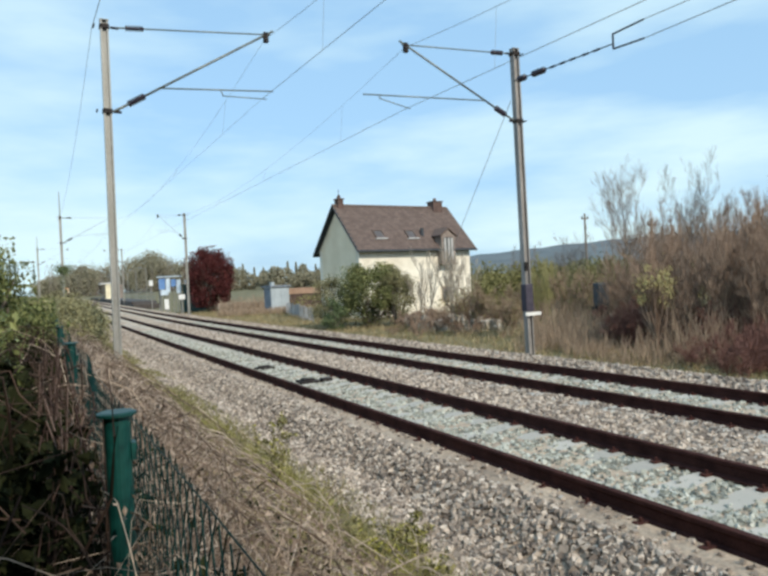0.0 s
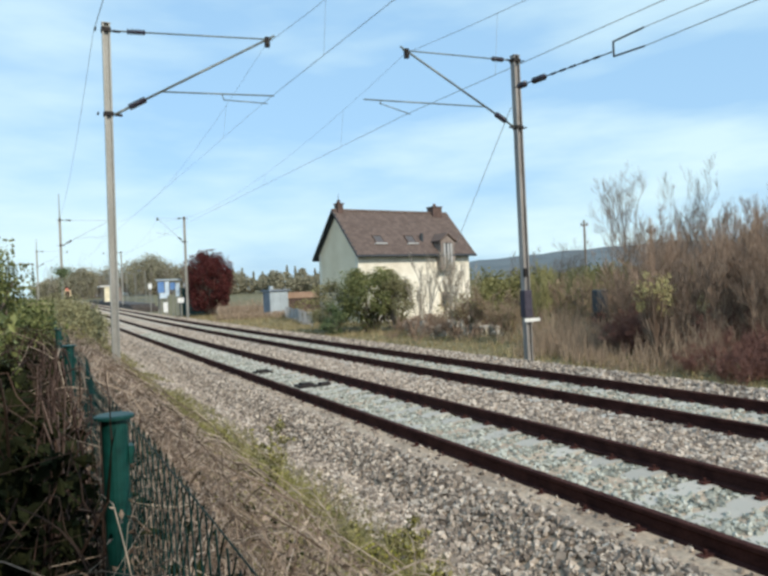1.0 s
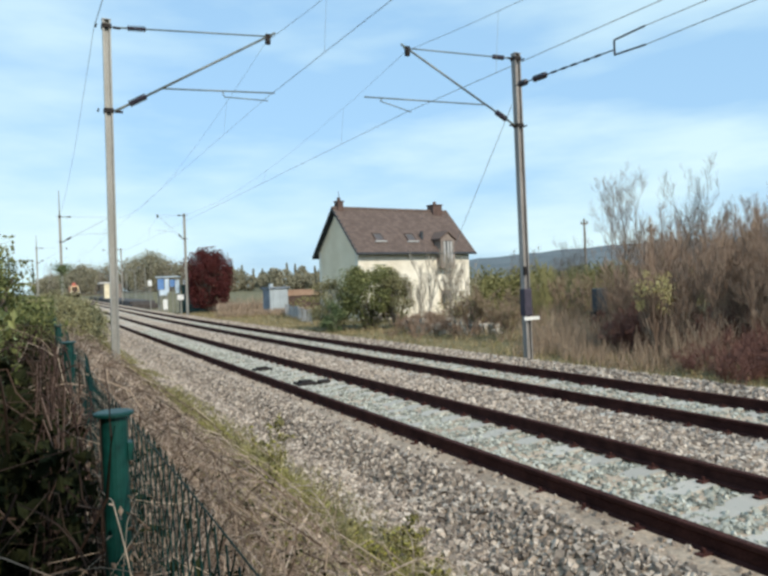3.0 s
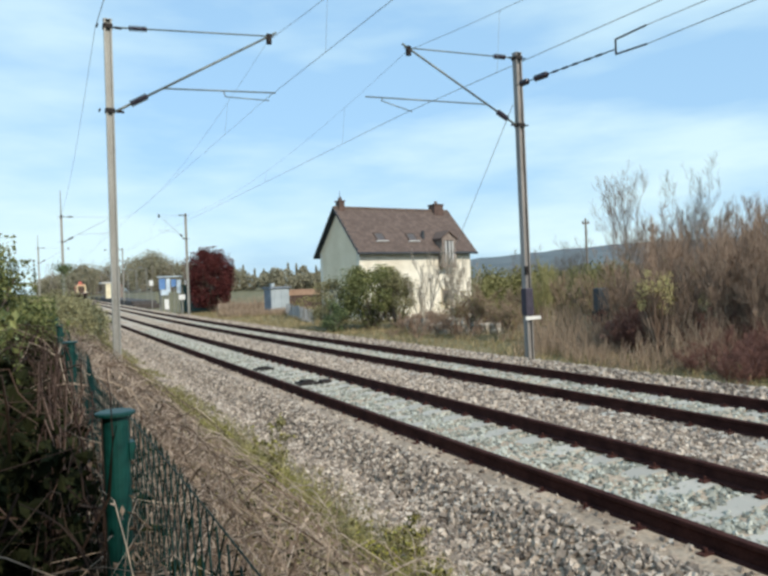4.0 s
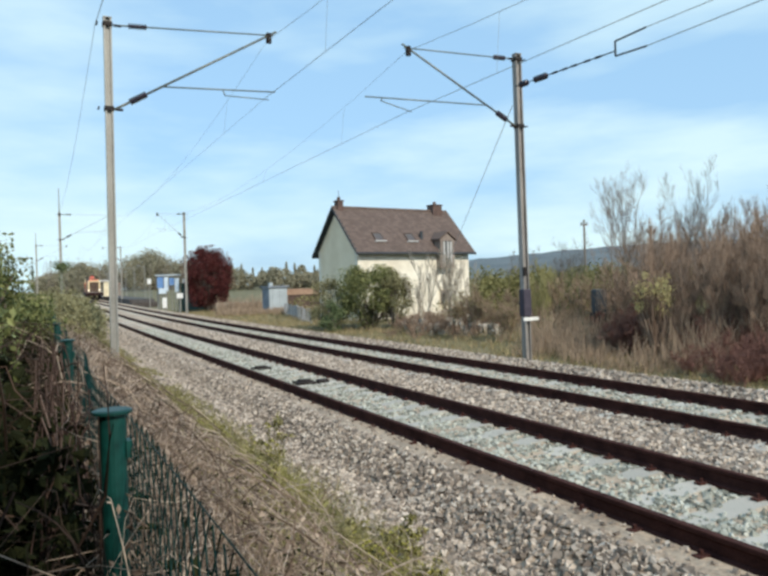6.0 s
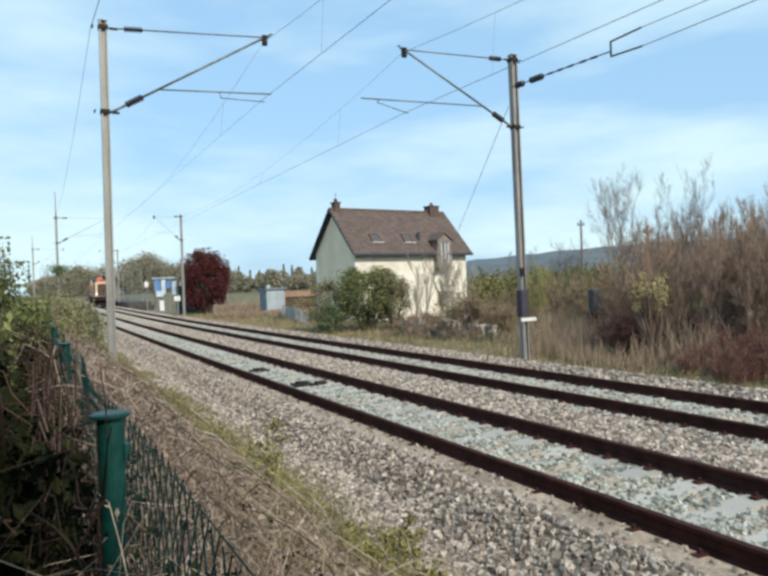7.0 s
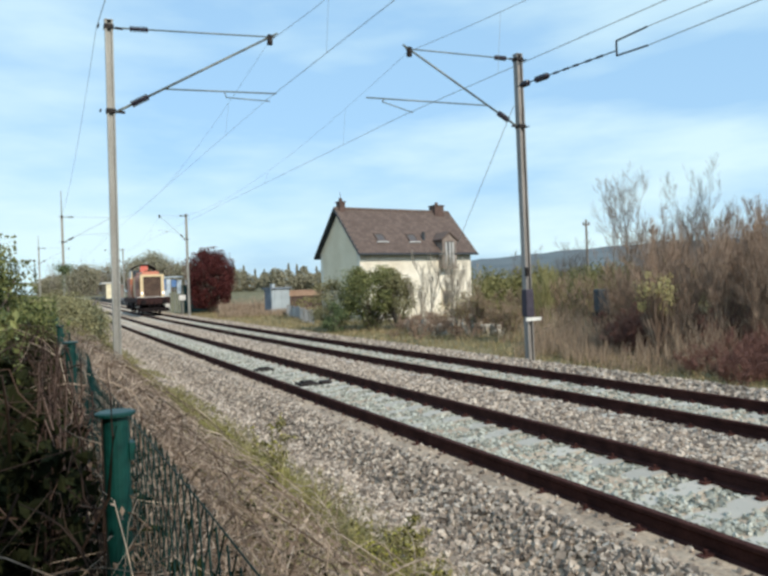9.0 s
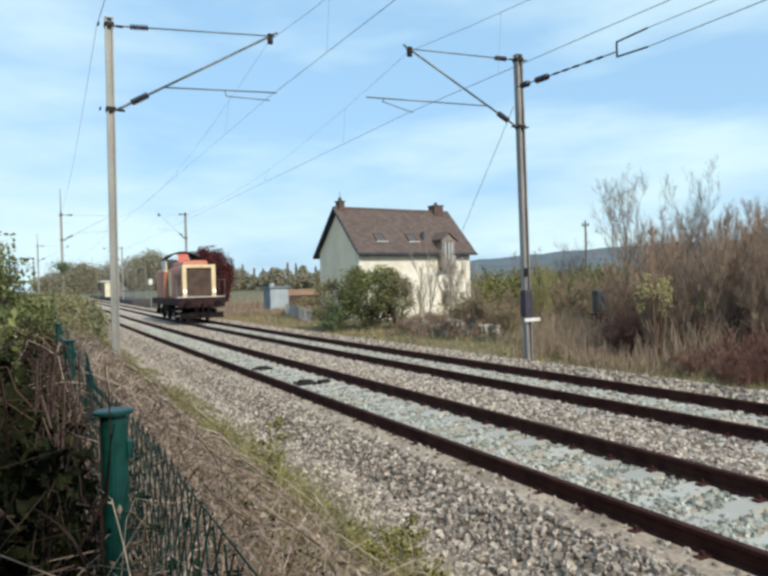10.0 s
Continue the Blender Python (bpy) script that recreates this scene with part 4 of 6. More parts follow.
def build_brush():
    rng = np.random.default_rng(11)
    # arching dead brambles on the bank between fence and ballast
    n = 8000
    y = 0.9 + 17 * rng.uniform(0, 1, n) ** 1.5
    x = 0.15 + 1.25 * rng.beta(1.0, 1.7, n)
    g = gz(x, y)
    h = np.maximum(brush_top(x, y) - g, 0.12)
    base = np.stack([x, y, g + rng.uniform(0, 0.75, n) * h], 1)
    lean = np.stack([rng.normal(0, 0.9, n), rng.normal(0, 0.9, n), rng.uniform(0.05, 1.1, n)], 1)
    ln = rng.uniform(0.35, 0.9, n) * (0.45 + 0.55 * h / 1.2) * np.clip(y / 2.2, 0.5, 1)
    P = strands(rng, base, lean, ln, rng.uniform(0.2, 1.0, n), 0.2, 7)
    P[..., 2] = np.minimum(P[..., 2], (brush_top(P[..., 0].ravel(), P[..., 1].ravel()).reshape(P.shape[:2]) + rng.uniform(-0.12, 0.1, (n, 1))))
    r = rng.uniform(0.0015, 0.0042, n) * np.clip(y / 3.0, 0.7, 1.6)
    stuff("bramble_tangle", *tubes_along(P, r, r * 0.4), M_DEAD, "tangle of dead grey-brown bramble stems along the fence", "brambles")
    # leaves deep in the tangle, near black to paint the shade of its gaps
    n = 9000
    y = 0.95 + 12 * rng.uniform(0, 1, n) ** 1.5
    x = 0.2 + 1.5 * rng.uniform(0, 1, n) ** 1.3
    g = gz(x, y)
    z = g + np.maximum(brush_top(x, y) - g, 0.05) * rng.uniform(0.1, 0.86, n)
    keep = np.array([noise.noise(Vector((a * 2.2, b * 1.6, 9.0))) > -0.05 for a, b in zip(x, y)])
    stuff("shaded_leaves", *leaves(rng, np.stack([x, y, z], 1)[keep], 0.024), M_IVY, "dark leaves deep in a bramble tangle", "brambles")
    # stems and dead leaves grown through the wire of the fence
    n = 6000
    y = 0.74 + 9 * rng.uniform(0, 1, n) ** 1.9
    x = 0.195 + 0.4 * rng.uniform(0, 1, n) ** 1.4
    z = 0.1 + rng.uniform(0, 1.25, n)
    lean = np.stack([rng.normal(0, 0.25, n), rng.normal(0, 0.7, n), rng.normal(0.2, 0.8, n)], 1)
    P = strands(rng, np.stack([x, y, z], 1), lean, rng.uniform(0.2, 0.65, n) * np.clip(y / 2, 0.55, 1), rng.uniform(0.1, 0.8, n), 0.14)
    P[..., 2] = np.minimum(P[..., 2], brush_top(P[..., 0].ravel(), P[..., 1].ravel()).reshape(P.shape[:2]) + rng.uniform(-0.1, 0.06, (n, 1)))
    r = rng.uniform(0.0012, 0.0035, n) * np.clip(y / 3, 0.75, 1.4)
    stuff("fence_creeper", *tubes_along(P, r, r * 0.4), M_DEAD, "dead creeper stems woven through a wire fence", "brambles")
    n = 5000
    y = 0.95 + 9 * rng.uniform(0, 1, n) ** 1.6
    x = 0.1 + 1.0 * rng.uniform(0, 1, n) ** 1.5
    z = 0.05 + 1.4 * rng.uniform(0, 1, n)
    z = np.minimum(z, brush_top(x, y) - 0.03)
    stuff("dead_leaves", *leaves(rng, np.stack([x, y, z], 1), 0.011), M_DEAD, "withered brown leaves caught in brambles", "leaves")
    # dry grass, longer towards the fence
    n = 10000
    y = 1.2 + 34 * rng.uniform(0, 1, n) ** 1.7
    x = 0.2 + 2.5 * rng.beta(1.1, 2.0, n)
    x += 0.12 * np.sin(y * 2.1) + 0.1 * rng.normal(size=n)
    g = gz(x, y)
    h = np.clip(brush_top(x, y) - g, 0.1, 0.9)
    base = np.stack([x, y, g - 0.02], 1)
    lean = np.stack([rng.normal(0, 0.45, n), rng.normal(0, 0.45, n), np.ones(n)], 1)
    P = strands(rng, base, lean, h * rng.uniform(0.45, 1.15, n), rng.uniform(0.0, 0.5, n), 0.07, 5)
    r = rng.uniform(0.0016, 0.0035, n) * np.clip(y / 5, 0.8, 3)
    stuff("dry_grass", *tubes_along(P, r, r * 0.2), M_STRAW, "dry straw-coloured grass on the bank", "grass")
    # green weeds in patches
    n = 40000
    y = 1.3 + 40 * rng.uniform(0, 1, n) ** 1.8
    x = 0.7 + 2.3 * rng.beta(1.5, 1.5, n)
    keep = np.array([noise.noise(Vector((a * 0.9, b * 0.6, 5.0))) > -0.15 for a, b in zip(x, y)])
    x, y = x[keep], y[keep]
    n = len(x)
    g = gz(x, y)
    base = np.stack([x, y, g - 0.02], 1)
    lean = np.stack([rng.normal(0, 0.5, n), rng.normal(0, 0.5, n), np.ones(n)], 1)
    h = np.clip(brush_top(x, y) - g, 0.16, 0.55) * 1.25
    P = strands(rng, base, lean, h * rng.uniform(0.5, 1.2, n), rng.uniform(0.1, 0.6, n), 0.08, 4)
    r = rng.uniform(0.003, 0.006, n) * np.clip(y / 6, 0.8, 2.5)
    stuff("green_grass", *tubes_along(P, r, r * 0.2), M_GREEN, "patches of short green and yellowish weeds", "grass")
    n = 32000
    y = 2.3 + 9 * rng.uniform(0, 1, n) ** 1.5
    x = 0.5 + 1.9 * rng.uniform(0, 1, n)
    keep = np.array([noise.noise(Vector((a * 1.3, b * 0.8, 14.0))) > -0.1 for a, b in zip(x, y)])
    x, y = x[keep], y[keep]
    n = len(x)
    g = gz(x, y)
    top = np.maximum(brush_top(x, y), g + 0.12)
    base = np.stack([x, y, g + (top - g) * rng.uniform(0.1, 0.6, n)], 1)
    lean = np.stack([rng.normal(0, 0.5, n), rng.normal(0, 0.5, n), np.ones(n)], 1)
    P = strands(rng, base, lean, rng.uniform(0.1, 0.32, n), rng.uniform(0.1, 0.8, n), 0.1, 4)
    r = rng.uniform(0.0018, 0.0036, n) * np.clip(y / 4, 0.8, 2)
    stuff("olive_grass", *tubes_along(P, r, r * 0.2), M_BANK, "fine olive grass grown through the brambles", "grass")
    # thicket behind the grass farther up the line, hiding the foot of the masts
    n = 7000
    y = 14 + 60 * rng.uniform(0, 1, n) ** 1.2
    x = rng.uniform(-0.8, 2.2, n)
    g = gz(x, y)
    h = np.clip(brush_top(x, y) - g, 0.3, 1.4)
    base = np.stack([x, y, g], 1)
    lean = np.stack([rng.normal(0, 0.4, n), rng.normal(0, 0.4, n), np.ones(n)], 1)
    P = strands(rng, base, lean, h * rng.uniform(0.6, 1.15, n), rng.uniform(0, 0.4, n), 0.1, 5)
    r = rng.uniform(0.006, 0.014, n)
    stuff("tall_weeds", *tubes_along(P, r, r * 0.3), M_STRAW, "tall dry weeds beside the line", "grass")
    n = 15000
    y = 12 + 60 * rng.uniform(0, 1, n) ** 1.3
    x = rng.uniform(-1.0, 2.3, n)
    top = brush_top(x, y)
    z = gz(x, y) + (top - gz(x, y)) * rng.uniform(0.1, 1.05, n)
    stuff("weed_leaves", *leaves(rng, np.stack([x, y, z], 1), 0.032), M_GREEN, "small green leaves among tall weeds", "grass")


build_brush()
mast_fittings()


def weed(x, y, h, seed, flowers):
    """A single tall weed with side shoots."""
    rng = np.random.default_rng(seed)
    w = thing("weed", "tall weed with yellow-green flower heads" if flowers else "tall bare brown weed stem", "weed", pose(x, y, land(x, y)), "weeds")
    stems = np.array([[0, 0, 0]] * 5, float)
    lean = np.stack([rng.normal(0, 0.22, 5), rng.normal(0, 0.22, 5), np.ones(5)], 1)
    P = strands(rng, stems, lean, h * rng.uniform(0.6, 1, 5), np.full(5, 0.08), 0.06, 8)
    twigs = []
    for p in P:
        for j in range(2, 8):
            twigs.append(p[j])
    tb = np.array(twigs)
    tl = rng.normal(size=(len(tb), 3)) * 0.8 + np.array([0, 0, 0.8])
    Q = strands(rng, tb, tl, h * rng.uniform(0.12, 0.3, len(tb)), np.full(len(tb), 0.1), 0.05, 8)
    P2 = np.concatenate([P, Q])
    r = np.concatenate([np.full(5, 0.005), np.full(len(tb), 0.0025)])
    raw("stem", *tubes_along(P2, r, r * 0.4), M_GREEN if flowers else M_DEAD, w)
    if flowers:
        C = Q[:, 3:].reshape(-1, 3)
        C = np.repeat(C, 3, 0) + rng.normal(size=(len(C) * 3, 3)) * 0.02
        tagged(raw("foliage", *leaves(rng, C, 0.022), M_GREEN, w), kind="stuff")
        C = np.repeat(Q[:, -1], 8, 0) + rng.normal(size=(len(Q) * 8, 3)) * 0.015
        tagged(raw("flower_head", *leaves(rng, C, 0.013), M_YELLOW, w), kind="stuff")


for k, (wx, wy, wh, fl) in enumerate(((2.05, 4.3, 0.6, True), (2.25, 4.6, 0.5, True), (1.9, 4.1, 0.45, True), (2.35, 7.6, 0.75, True), (1.55, 4.3, 0.85, False), (1.75, 3.6, 0.6, False),
                                      (2.3, 4.0, 0.4, True), (1.9, 6.4, 0.5, True), (2.0, 9.0, 0.5, True), (1.35, 3.3, 0.7, False), (2.6, 4.9, 0.4, True))):
    weed(wx, wy, wh, 40 + k, fl)


def cane(x, y, z, dx, dy, dz, length, sag_, r, seed):
    """One thick arching bramble cane."""
    rng = np.random.default_rng(seed)
    P = strands(rng, np.array([[x, y, z]], float), np.array([[dx, dy, dz]], float), np.array([length]), np.array([sag_]), 0.06, 14)
    side = P[0, 5:12:2]
    Q = strands(rng, side, rng.normal(size=(len(side), 3)) + np.array([0, 0, 0.4]), np.full(len(side), length * 0.25), np.full(len(side), 0.3), 0.1, 14)
    V, F = tubes_along(np.concatenate([P, Q]), np.array([r] + [r * 0.5] * len(Q)), np.array([r * 0.35] + [r * 0.2] * len(Q)), 5)
    tagged(raw("bramble_cane", V, F, M_CANE), "thick arching dead bramble cane", "bramble", "bramble canes")


M_CANE = surface("pale_dead_cane", (0.20, 0.155, 0.115), (0.44, 0.36, 0.28), 9.0, 0.8, 0.1, fine=60.0)
for ci, spec in enumerate(((0.55, 1.75, 0.85, 0.9, 0.15, 0.55, 0.75, 0.75, 0.006), (1.35, 3.3, 0.25, -0.1, 0.2, 1.0, 0.95, 0.45, 0.007), (1.6, 3.2, 0.1, 0.7, 0.4, 0.6, 0.9, 0.8, 0.006),
                           (0.02, 2.1, 0.45, -0.3, 0.1, 1.0, 0.85, 0.55, 0.005), (0.3, 1.5, 0.7, 0.5, 0.6, 0.9, 0.55, 0.9, 0.005), (0.9, 2.5, 0.6, 0.8, -0.2, 0.7, 0.85, 0.7, 0.006),
                           (1.0, 3.8, 0.55, 0.6, 0.5, 0.5, 0.9, 0.6, 0.006), (0.35, 2.6, 0.95, 0.6, 0.3, 0.9, 0.7, 0.8, 0.005), (-0.15, 2.9, 0.8, -0.4, 0.3, 0.9, 0.8, 0.9, 0.005),
                           (0.2, 1.25, 0.5, 0.25, 0.2, 1.0, 0.5, 0.5, 0.004), (2.0, 4.0, -0.2, 0.3, -0.4, 0.9, 0.7, 0.7, 0.006), (1.72, 4.35, -0.1, -0.15, 0.5, 1.0, 1.0, 0.4, 0.008), (2.05, 3.9, -0.2, 0.25, 0.5, 1.0, 0.75, 0.4, 0.006))):
    cane(*spec, 300 + ci)


def build_hedge():
    rng = np.random.default_rng(21)
    # ivy in the depth of the hedge behind the fence, inner shade in its colour
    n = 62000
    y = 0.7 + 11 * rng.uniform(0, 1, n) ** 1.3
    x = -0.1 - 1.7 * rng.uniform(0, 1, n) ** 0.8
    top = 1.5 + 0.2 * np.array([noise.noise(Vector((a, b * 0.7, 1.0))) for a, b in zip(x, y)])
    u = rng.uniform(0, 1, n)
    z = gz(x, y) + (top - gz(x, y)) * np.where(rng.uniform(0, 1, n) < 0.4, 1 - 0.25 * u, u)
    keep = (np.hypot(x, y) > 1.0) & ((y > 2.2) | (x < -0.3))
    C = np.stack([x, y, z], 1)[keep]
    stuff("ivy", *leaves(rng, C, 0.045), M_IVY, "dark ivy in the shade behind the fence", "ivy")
    # dead stems hanging over and through it, hedge shade painted into their colour
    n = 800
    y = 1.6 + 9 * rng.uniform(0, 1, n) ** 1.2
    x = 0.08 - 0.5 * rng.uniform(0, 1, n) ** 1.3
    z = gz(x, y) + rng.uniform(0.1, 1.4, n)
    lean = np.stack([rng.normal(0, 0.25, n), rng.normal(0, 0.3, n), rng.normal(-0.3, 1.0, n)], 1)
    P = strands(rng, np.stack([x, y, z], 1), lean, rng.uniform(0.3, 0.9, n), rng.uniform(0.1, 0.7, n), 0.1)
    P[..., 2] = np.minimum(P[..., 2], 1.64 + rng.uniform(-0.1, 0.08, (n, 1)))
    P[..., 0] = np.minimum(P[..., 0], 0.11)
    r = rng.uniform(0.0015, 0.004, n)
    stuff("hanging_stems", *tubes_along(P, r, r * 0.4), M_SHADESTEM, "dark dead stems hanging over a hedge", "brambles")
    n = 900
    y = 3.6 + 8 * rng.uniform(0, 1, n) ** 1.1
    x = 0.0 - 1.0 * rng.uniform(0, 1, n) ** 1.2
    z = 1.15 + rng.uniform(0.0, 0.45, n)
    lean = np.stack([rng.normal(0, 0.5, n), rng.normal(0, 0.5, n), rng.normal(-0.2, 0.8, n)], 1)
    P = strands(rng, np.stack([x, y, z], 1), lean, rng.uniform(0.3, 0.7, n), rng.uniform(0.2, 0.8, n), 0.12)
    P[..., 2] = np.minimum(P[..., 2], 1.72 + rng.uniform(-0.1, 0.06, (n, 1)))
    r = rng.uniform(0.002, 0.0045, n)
    # vine drawn in the same shade-darkened stem colour
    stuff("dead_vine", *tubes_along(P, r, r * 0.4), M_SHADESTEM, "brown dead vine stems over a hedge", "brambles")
    # reddish stems hanging straight down inside the wire
    n = 240
    y = 2.0 + 3.6 * rng.uniform(0, 1, n) ** 1.1
    x = 0.135 - 0.16 * rng.uniform(0, 1, n)
    z = rng.uniform(1.1, 1.62, n)
    lean = np.stack([rng.normal(0, 0.06, n), rng.normal(0, 0.1, n), -np.ones(n)], 1)
    P = strands(rng, np.stack([x, y, z], 1), lean, rng.uniform(0.4, 1.1, n), np.zeros(n), 0.05, 7)
    r = rng.uniform(0.0018, 0.0042, n)
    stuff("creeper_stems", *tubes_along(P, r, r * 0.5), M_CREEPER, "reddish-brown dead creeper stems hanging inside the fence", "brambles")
    # ivy grown up the near side of the wire, shade put into its colour
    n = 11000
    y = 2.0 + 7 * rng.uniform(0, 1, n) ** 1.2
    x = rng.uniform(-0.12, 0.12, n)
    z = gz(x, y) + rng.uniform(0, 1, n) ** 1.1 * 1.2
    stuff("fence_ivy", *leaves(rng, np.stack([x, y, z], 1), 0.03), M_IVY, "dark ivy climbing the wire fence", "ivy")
    # light leaves on its top and towards the line
    n = 9000
    y = 3.5 + 12 * rng.uniform(0, 1, n) ** 1.2
    x = -0.1 - 1.6 * rng.uniform(0, 1, n)
    top = 1.72 + 0.25 * np.array([noise.noise(Vector((a, b * 0.7, 1.0))) for a, b in zip(x, y)])
    z = top - 0.5 * rng.uniform(0, 1, n) ** 1.5
    stuff("hedge_leaves", *leaves(rng, np.stack([x, y, z], 1), 0.024), M_LEAF, "green leaves on the top of a hedge", "hedge")


build_hedge()


# ---- wire fence ----
M_FENCE = surface("green_coated_steel", (0.002, 0.026, 0.023), (0.006, 0.06, 0.05), 5.0, 0.45, 0.05, fine=40.0, gloss=0.3)

M_MESH = surface("dull_green_wire", (0.003, 0.02, 0.018), (0.010, 0.045, 0.04), 5.0, 0.6, 0.0, fine=40.0, gloss=0.2)


def build_fence():
    fence = thing("wire_fence", "teal-green steel posts and chain-link overgrown with brambles", "fence")
    ys = [-1.2, 1.72, 4.62, 7.5, 10.4, 13.3, 16.2]
    for y in ys:
        post = new("post", None)
        post.parent = fence
        g = land(0.15, y)
        part("tube", tube(nb(), (0.143, y, g - 0.2), (0.143, y, 1.585), 0.03, 0.03, 20), M_FENCE, post, smooth=False)
        bm = nb()
        tube(bm, (0.143, y, 1.586), (0.143, y, 1.592), 0.045, 0.045, 20)
        tube(bm, (0.143, y, 1.592), (0.143, y, 1.595), 0.045, 0.038, 20)
        part("cap", bm, M_FENCE, post)
        for z in (0.5, 1.0, 1.5):
            part("clip", box(nb(), 0.17, 0.182, y - 0.02, y + 0.02, z - 0.02, z + 0.02), M_FENCE, post)
    P = []
    lo, hi = 0.15, 1.555
    H = hi - lo
    y = -1.0
    while y < 13:
        P.append([(0.185, y, lo), (0.185, y + H * 0.72, hi)])
        P.append([(0.189, y, hi), (0.189, y + H * 0.72, lo)])
        y += 0.075 if y < 3 else 0.15 if y < 6 else 0.3
    for z in (lo, 0.82, hi):
        P.append([(0.187, -1.2, z), (0.187, 16.2, z)])
    P = np.array(P, float)
    S = np.linspace(0, 1, 9)[None, :, None]
    Q = P[:, :1] + (P[:, 1:] - P[:, :1]) * S
    Q[..., 0] += 0.02 * np.sin(Q[..., 1] * 2.3 + Q[..., 2] * 3)
    r = np.full(len(Q), 0.0015)
    ob = raw("chain_link", *tubes_along(Q, r, r, 4), M_MESH, fence)
    tagged(ob, "green chain-link wire", kind="stuff")


build_fence()


# ---- trees and shrubs ----
def branches(rng, height, levels, spread, count, lean=0.25, trunk_r=0.1, stems=1, up=0.5):
    """Strands of a bare tree by level: a list of (points, r0, r1)."""
    out = []
    P = strands(rng, rng.normal(size=(stems, 3)) * np.array([0.12, 0.12, 0]) * (stems > 1), np.concatenate([rng.normal(size=(stems, 2)) * lean, np.ones((stems, 1))], 1),
                height * rng.uniform(0.75, 1, stems), np.full(stems, 0.02), 0.035, 9)
    r0 = np.full(stems, trunk_r) * rng.uniform(0.7, 1.1, stems)
    out.append((P, r0, r0 * 0.2))
    L = height
    for lv in range(levels):
        P, R0, R1 = out[-1]
        n, k, _ = P.shape
        m = count[lv]
        which = np.repeat(np.arange(n), m)
        s = rng.uniform(0.25 if lv == 0 else 0.15, 0.98, len(which)) * (k - 1)
        i = np.minimum(s.astype(int), k - 2)
        f = (s - i)[:, None]
        base = P[which, i] * (1 - f) + P[which, i + 1] * f
        T = P[which, i + 1] - P[which, i]
        T /= np.linalg.norm(T, axis=1, keepdims=True)
        d = T * 0.75 + rng.normal(size=T.shape) * spread + np.array([0, 0, up])
        L = L * 0.42
        q = s / (k - 1)
        ln = L * rng.uniform(0.5, 1.1, len(which)) * (1.15 - 0.6 * q)
        rr = (R0[which] + (R1[which] - R0[which]) * q) * 0.55
        out.append((strands(rng, base, d, ln, np.full(len(which), -0.08), 0.06, 6 if lv < 2 else 4), rr, rr * 0.25))
    return out


def bare_tree(name, label, seed, height, count, spread, stems, trunk_r, bark, twig, up=0.5, lean=0.25, buds=0, budmat=None, minr=0.004):
    rng = np.random.default_rng(seed)
    B = branches(rng, height, len(count), spread, count, lean, trunk_r, stems, up)
    t = thing(name, label, "tree" if "tree" in name else "shrub", group="bare trees and shrubs")
    V, F, o = [], [], 0
    raw("trunk", *tubes_along(B[0][0], B[0][1], np.maximum(B[0][2], minr), 6), bark, t)
    for P, a, b in B[1:]:
        v, f = tubes_along(P, np.maximum(a, minr), np.maximum(b, minr * 0.7), 3)
        V.append(v)
        F.append(f + o)
        o += len(v)
    c = raw("crown", np.concatenate(V), np.concatenate(F), twig, t)
    if buds:
        tips = B[-1][0].reshape(-1, 3)
        C = tips[rng.integers(0, len(tips), buds)] + rng.normal(size=(buds, 3)) * 0.03
        raw("young_leaves", *leaves(rng, C, 0.035), budmat, t)
    return t


def place_copies(models, spots):
    """Puts copies of the models at (x, y, scale), each turned and sized its own way; the models take the first spots."""
    rng = random.Random(5)
    for i, (x, y, s) in enumerate(spots):
        m = models[i % len(models)]
        at = pose(x, y, land(x, y) - 0.05, 0, 0, rng.uniform(0, 360)) @ Matrix.Diagonal((s, s, s * rng.uniform(0.9, 1.1), 1))
        if i < len(models):
            m.matrix_basis = at
        else:
            m2 = copy_thing(m, pose(0, 0, 0))
            m2.matrix_basis = at


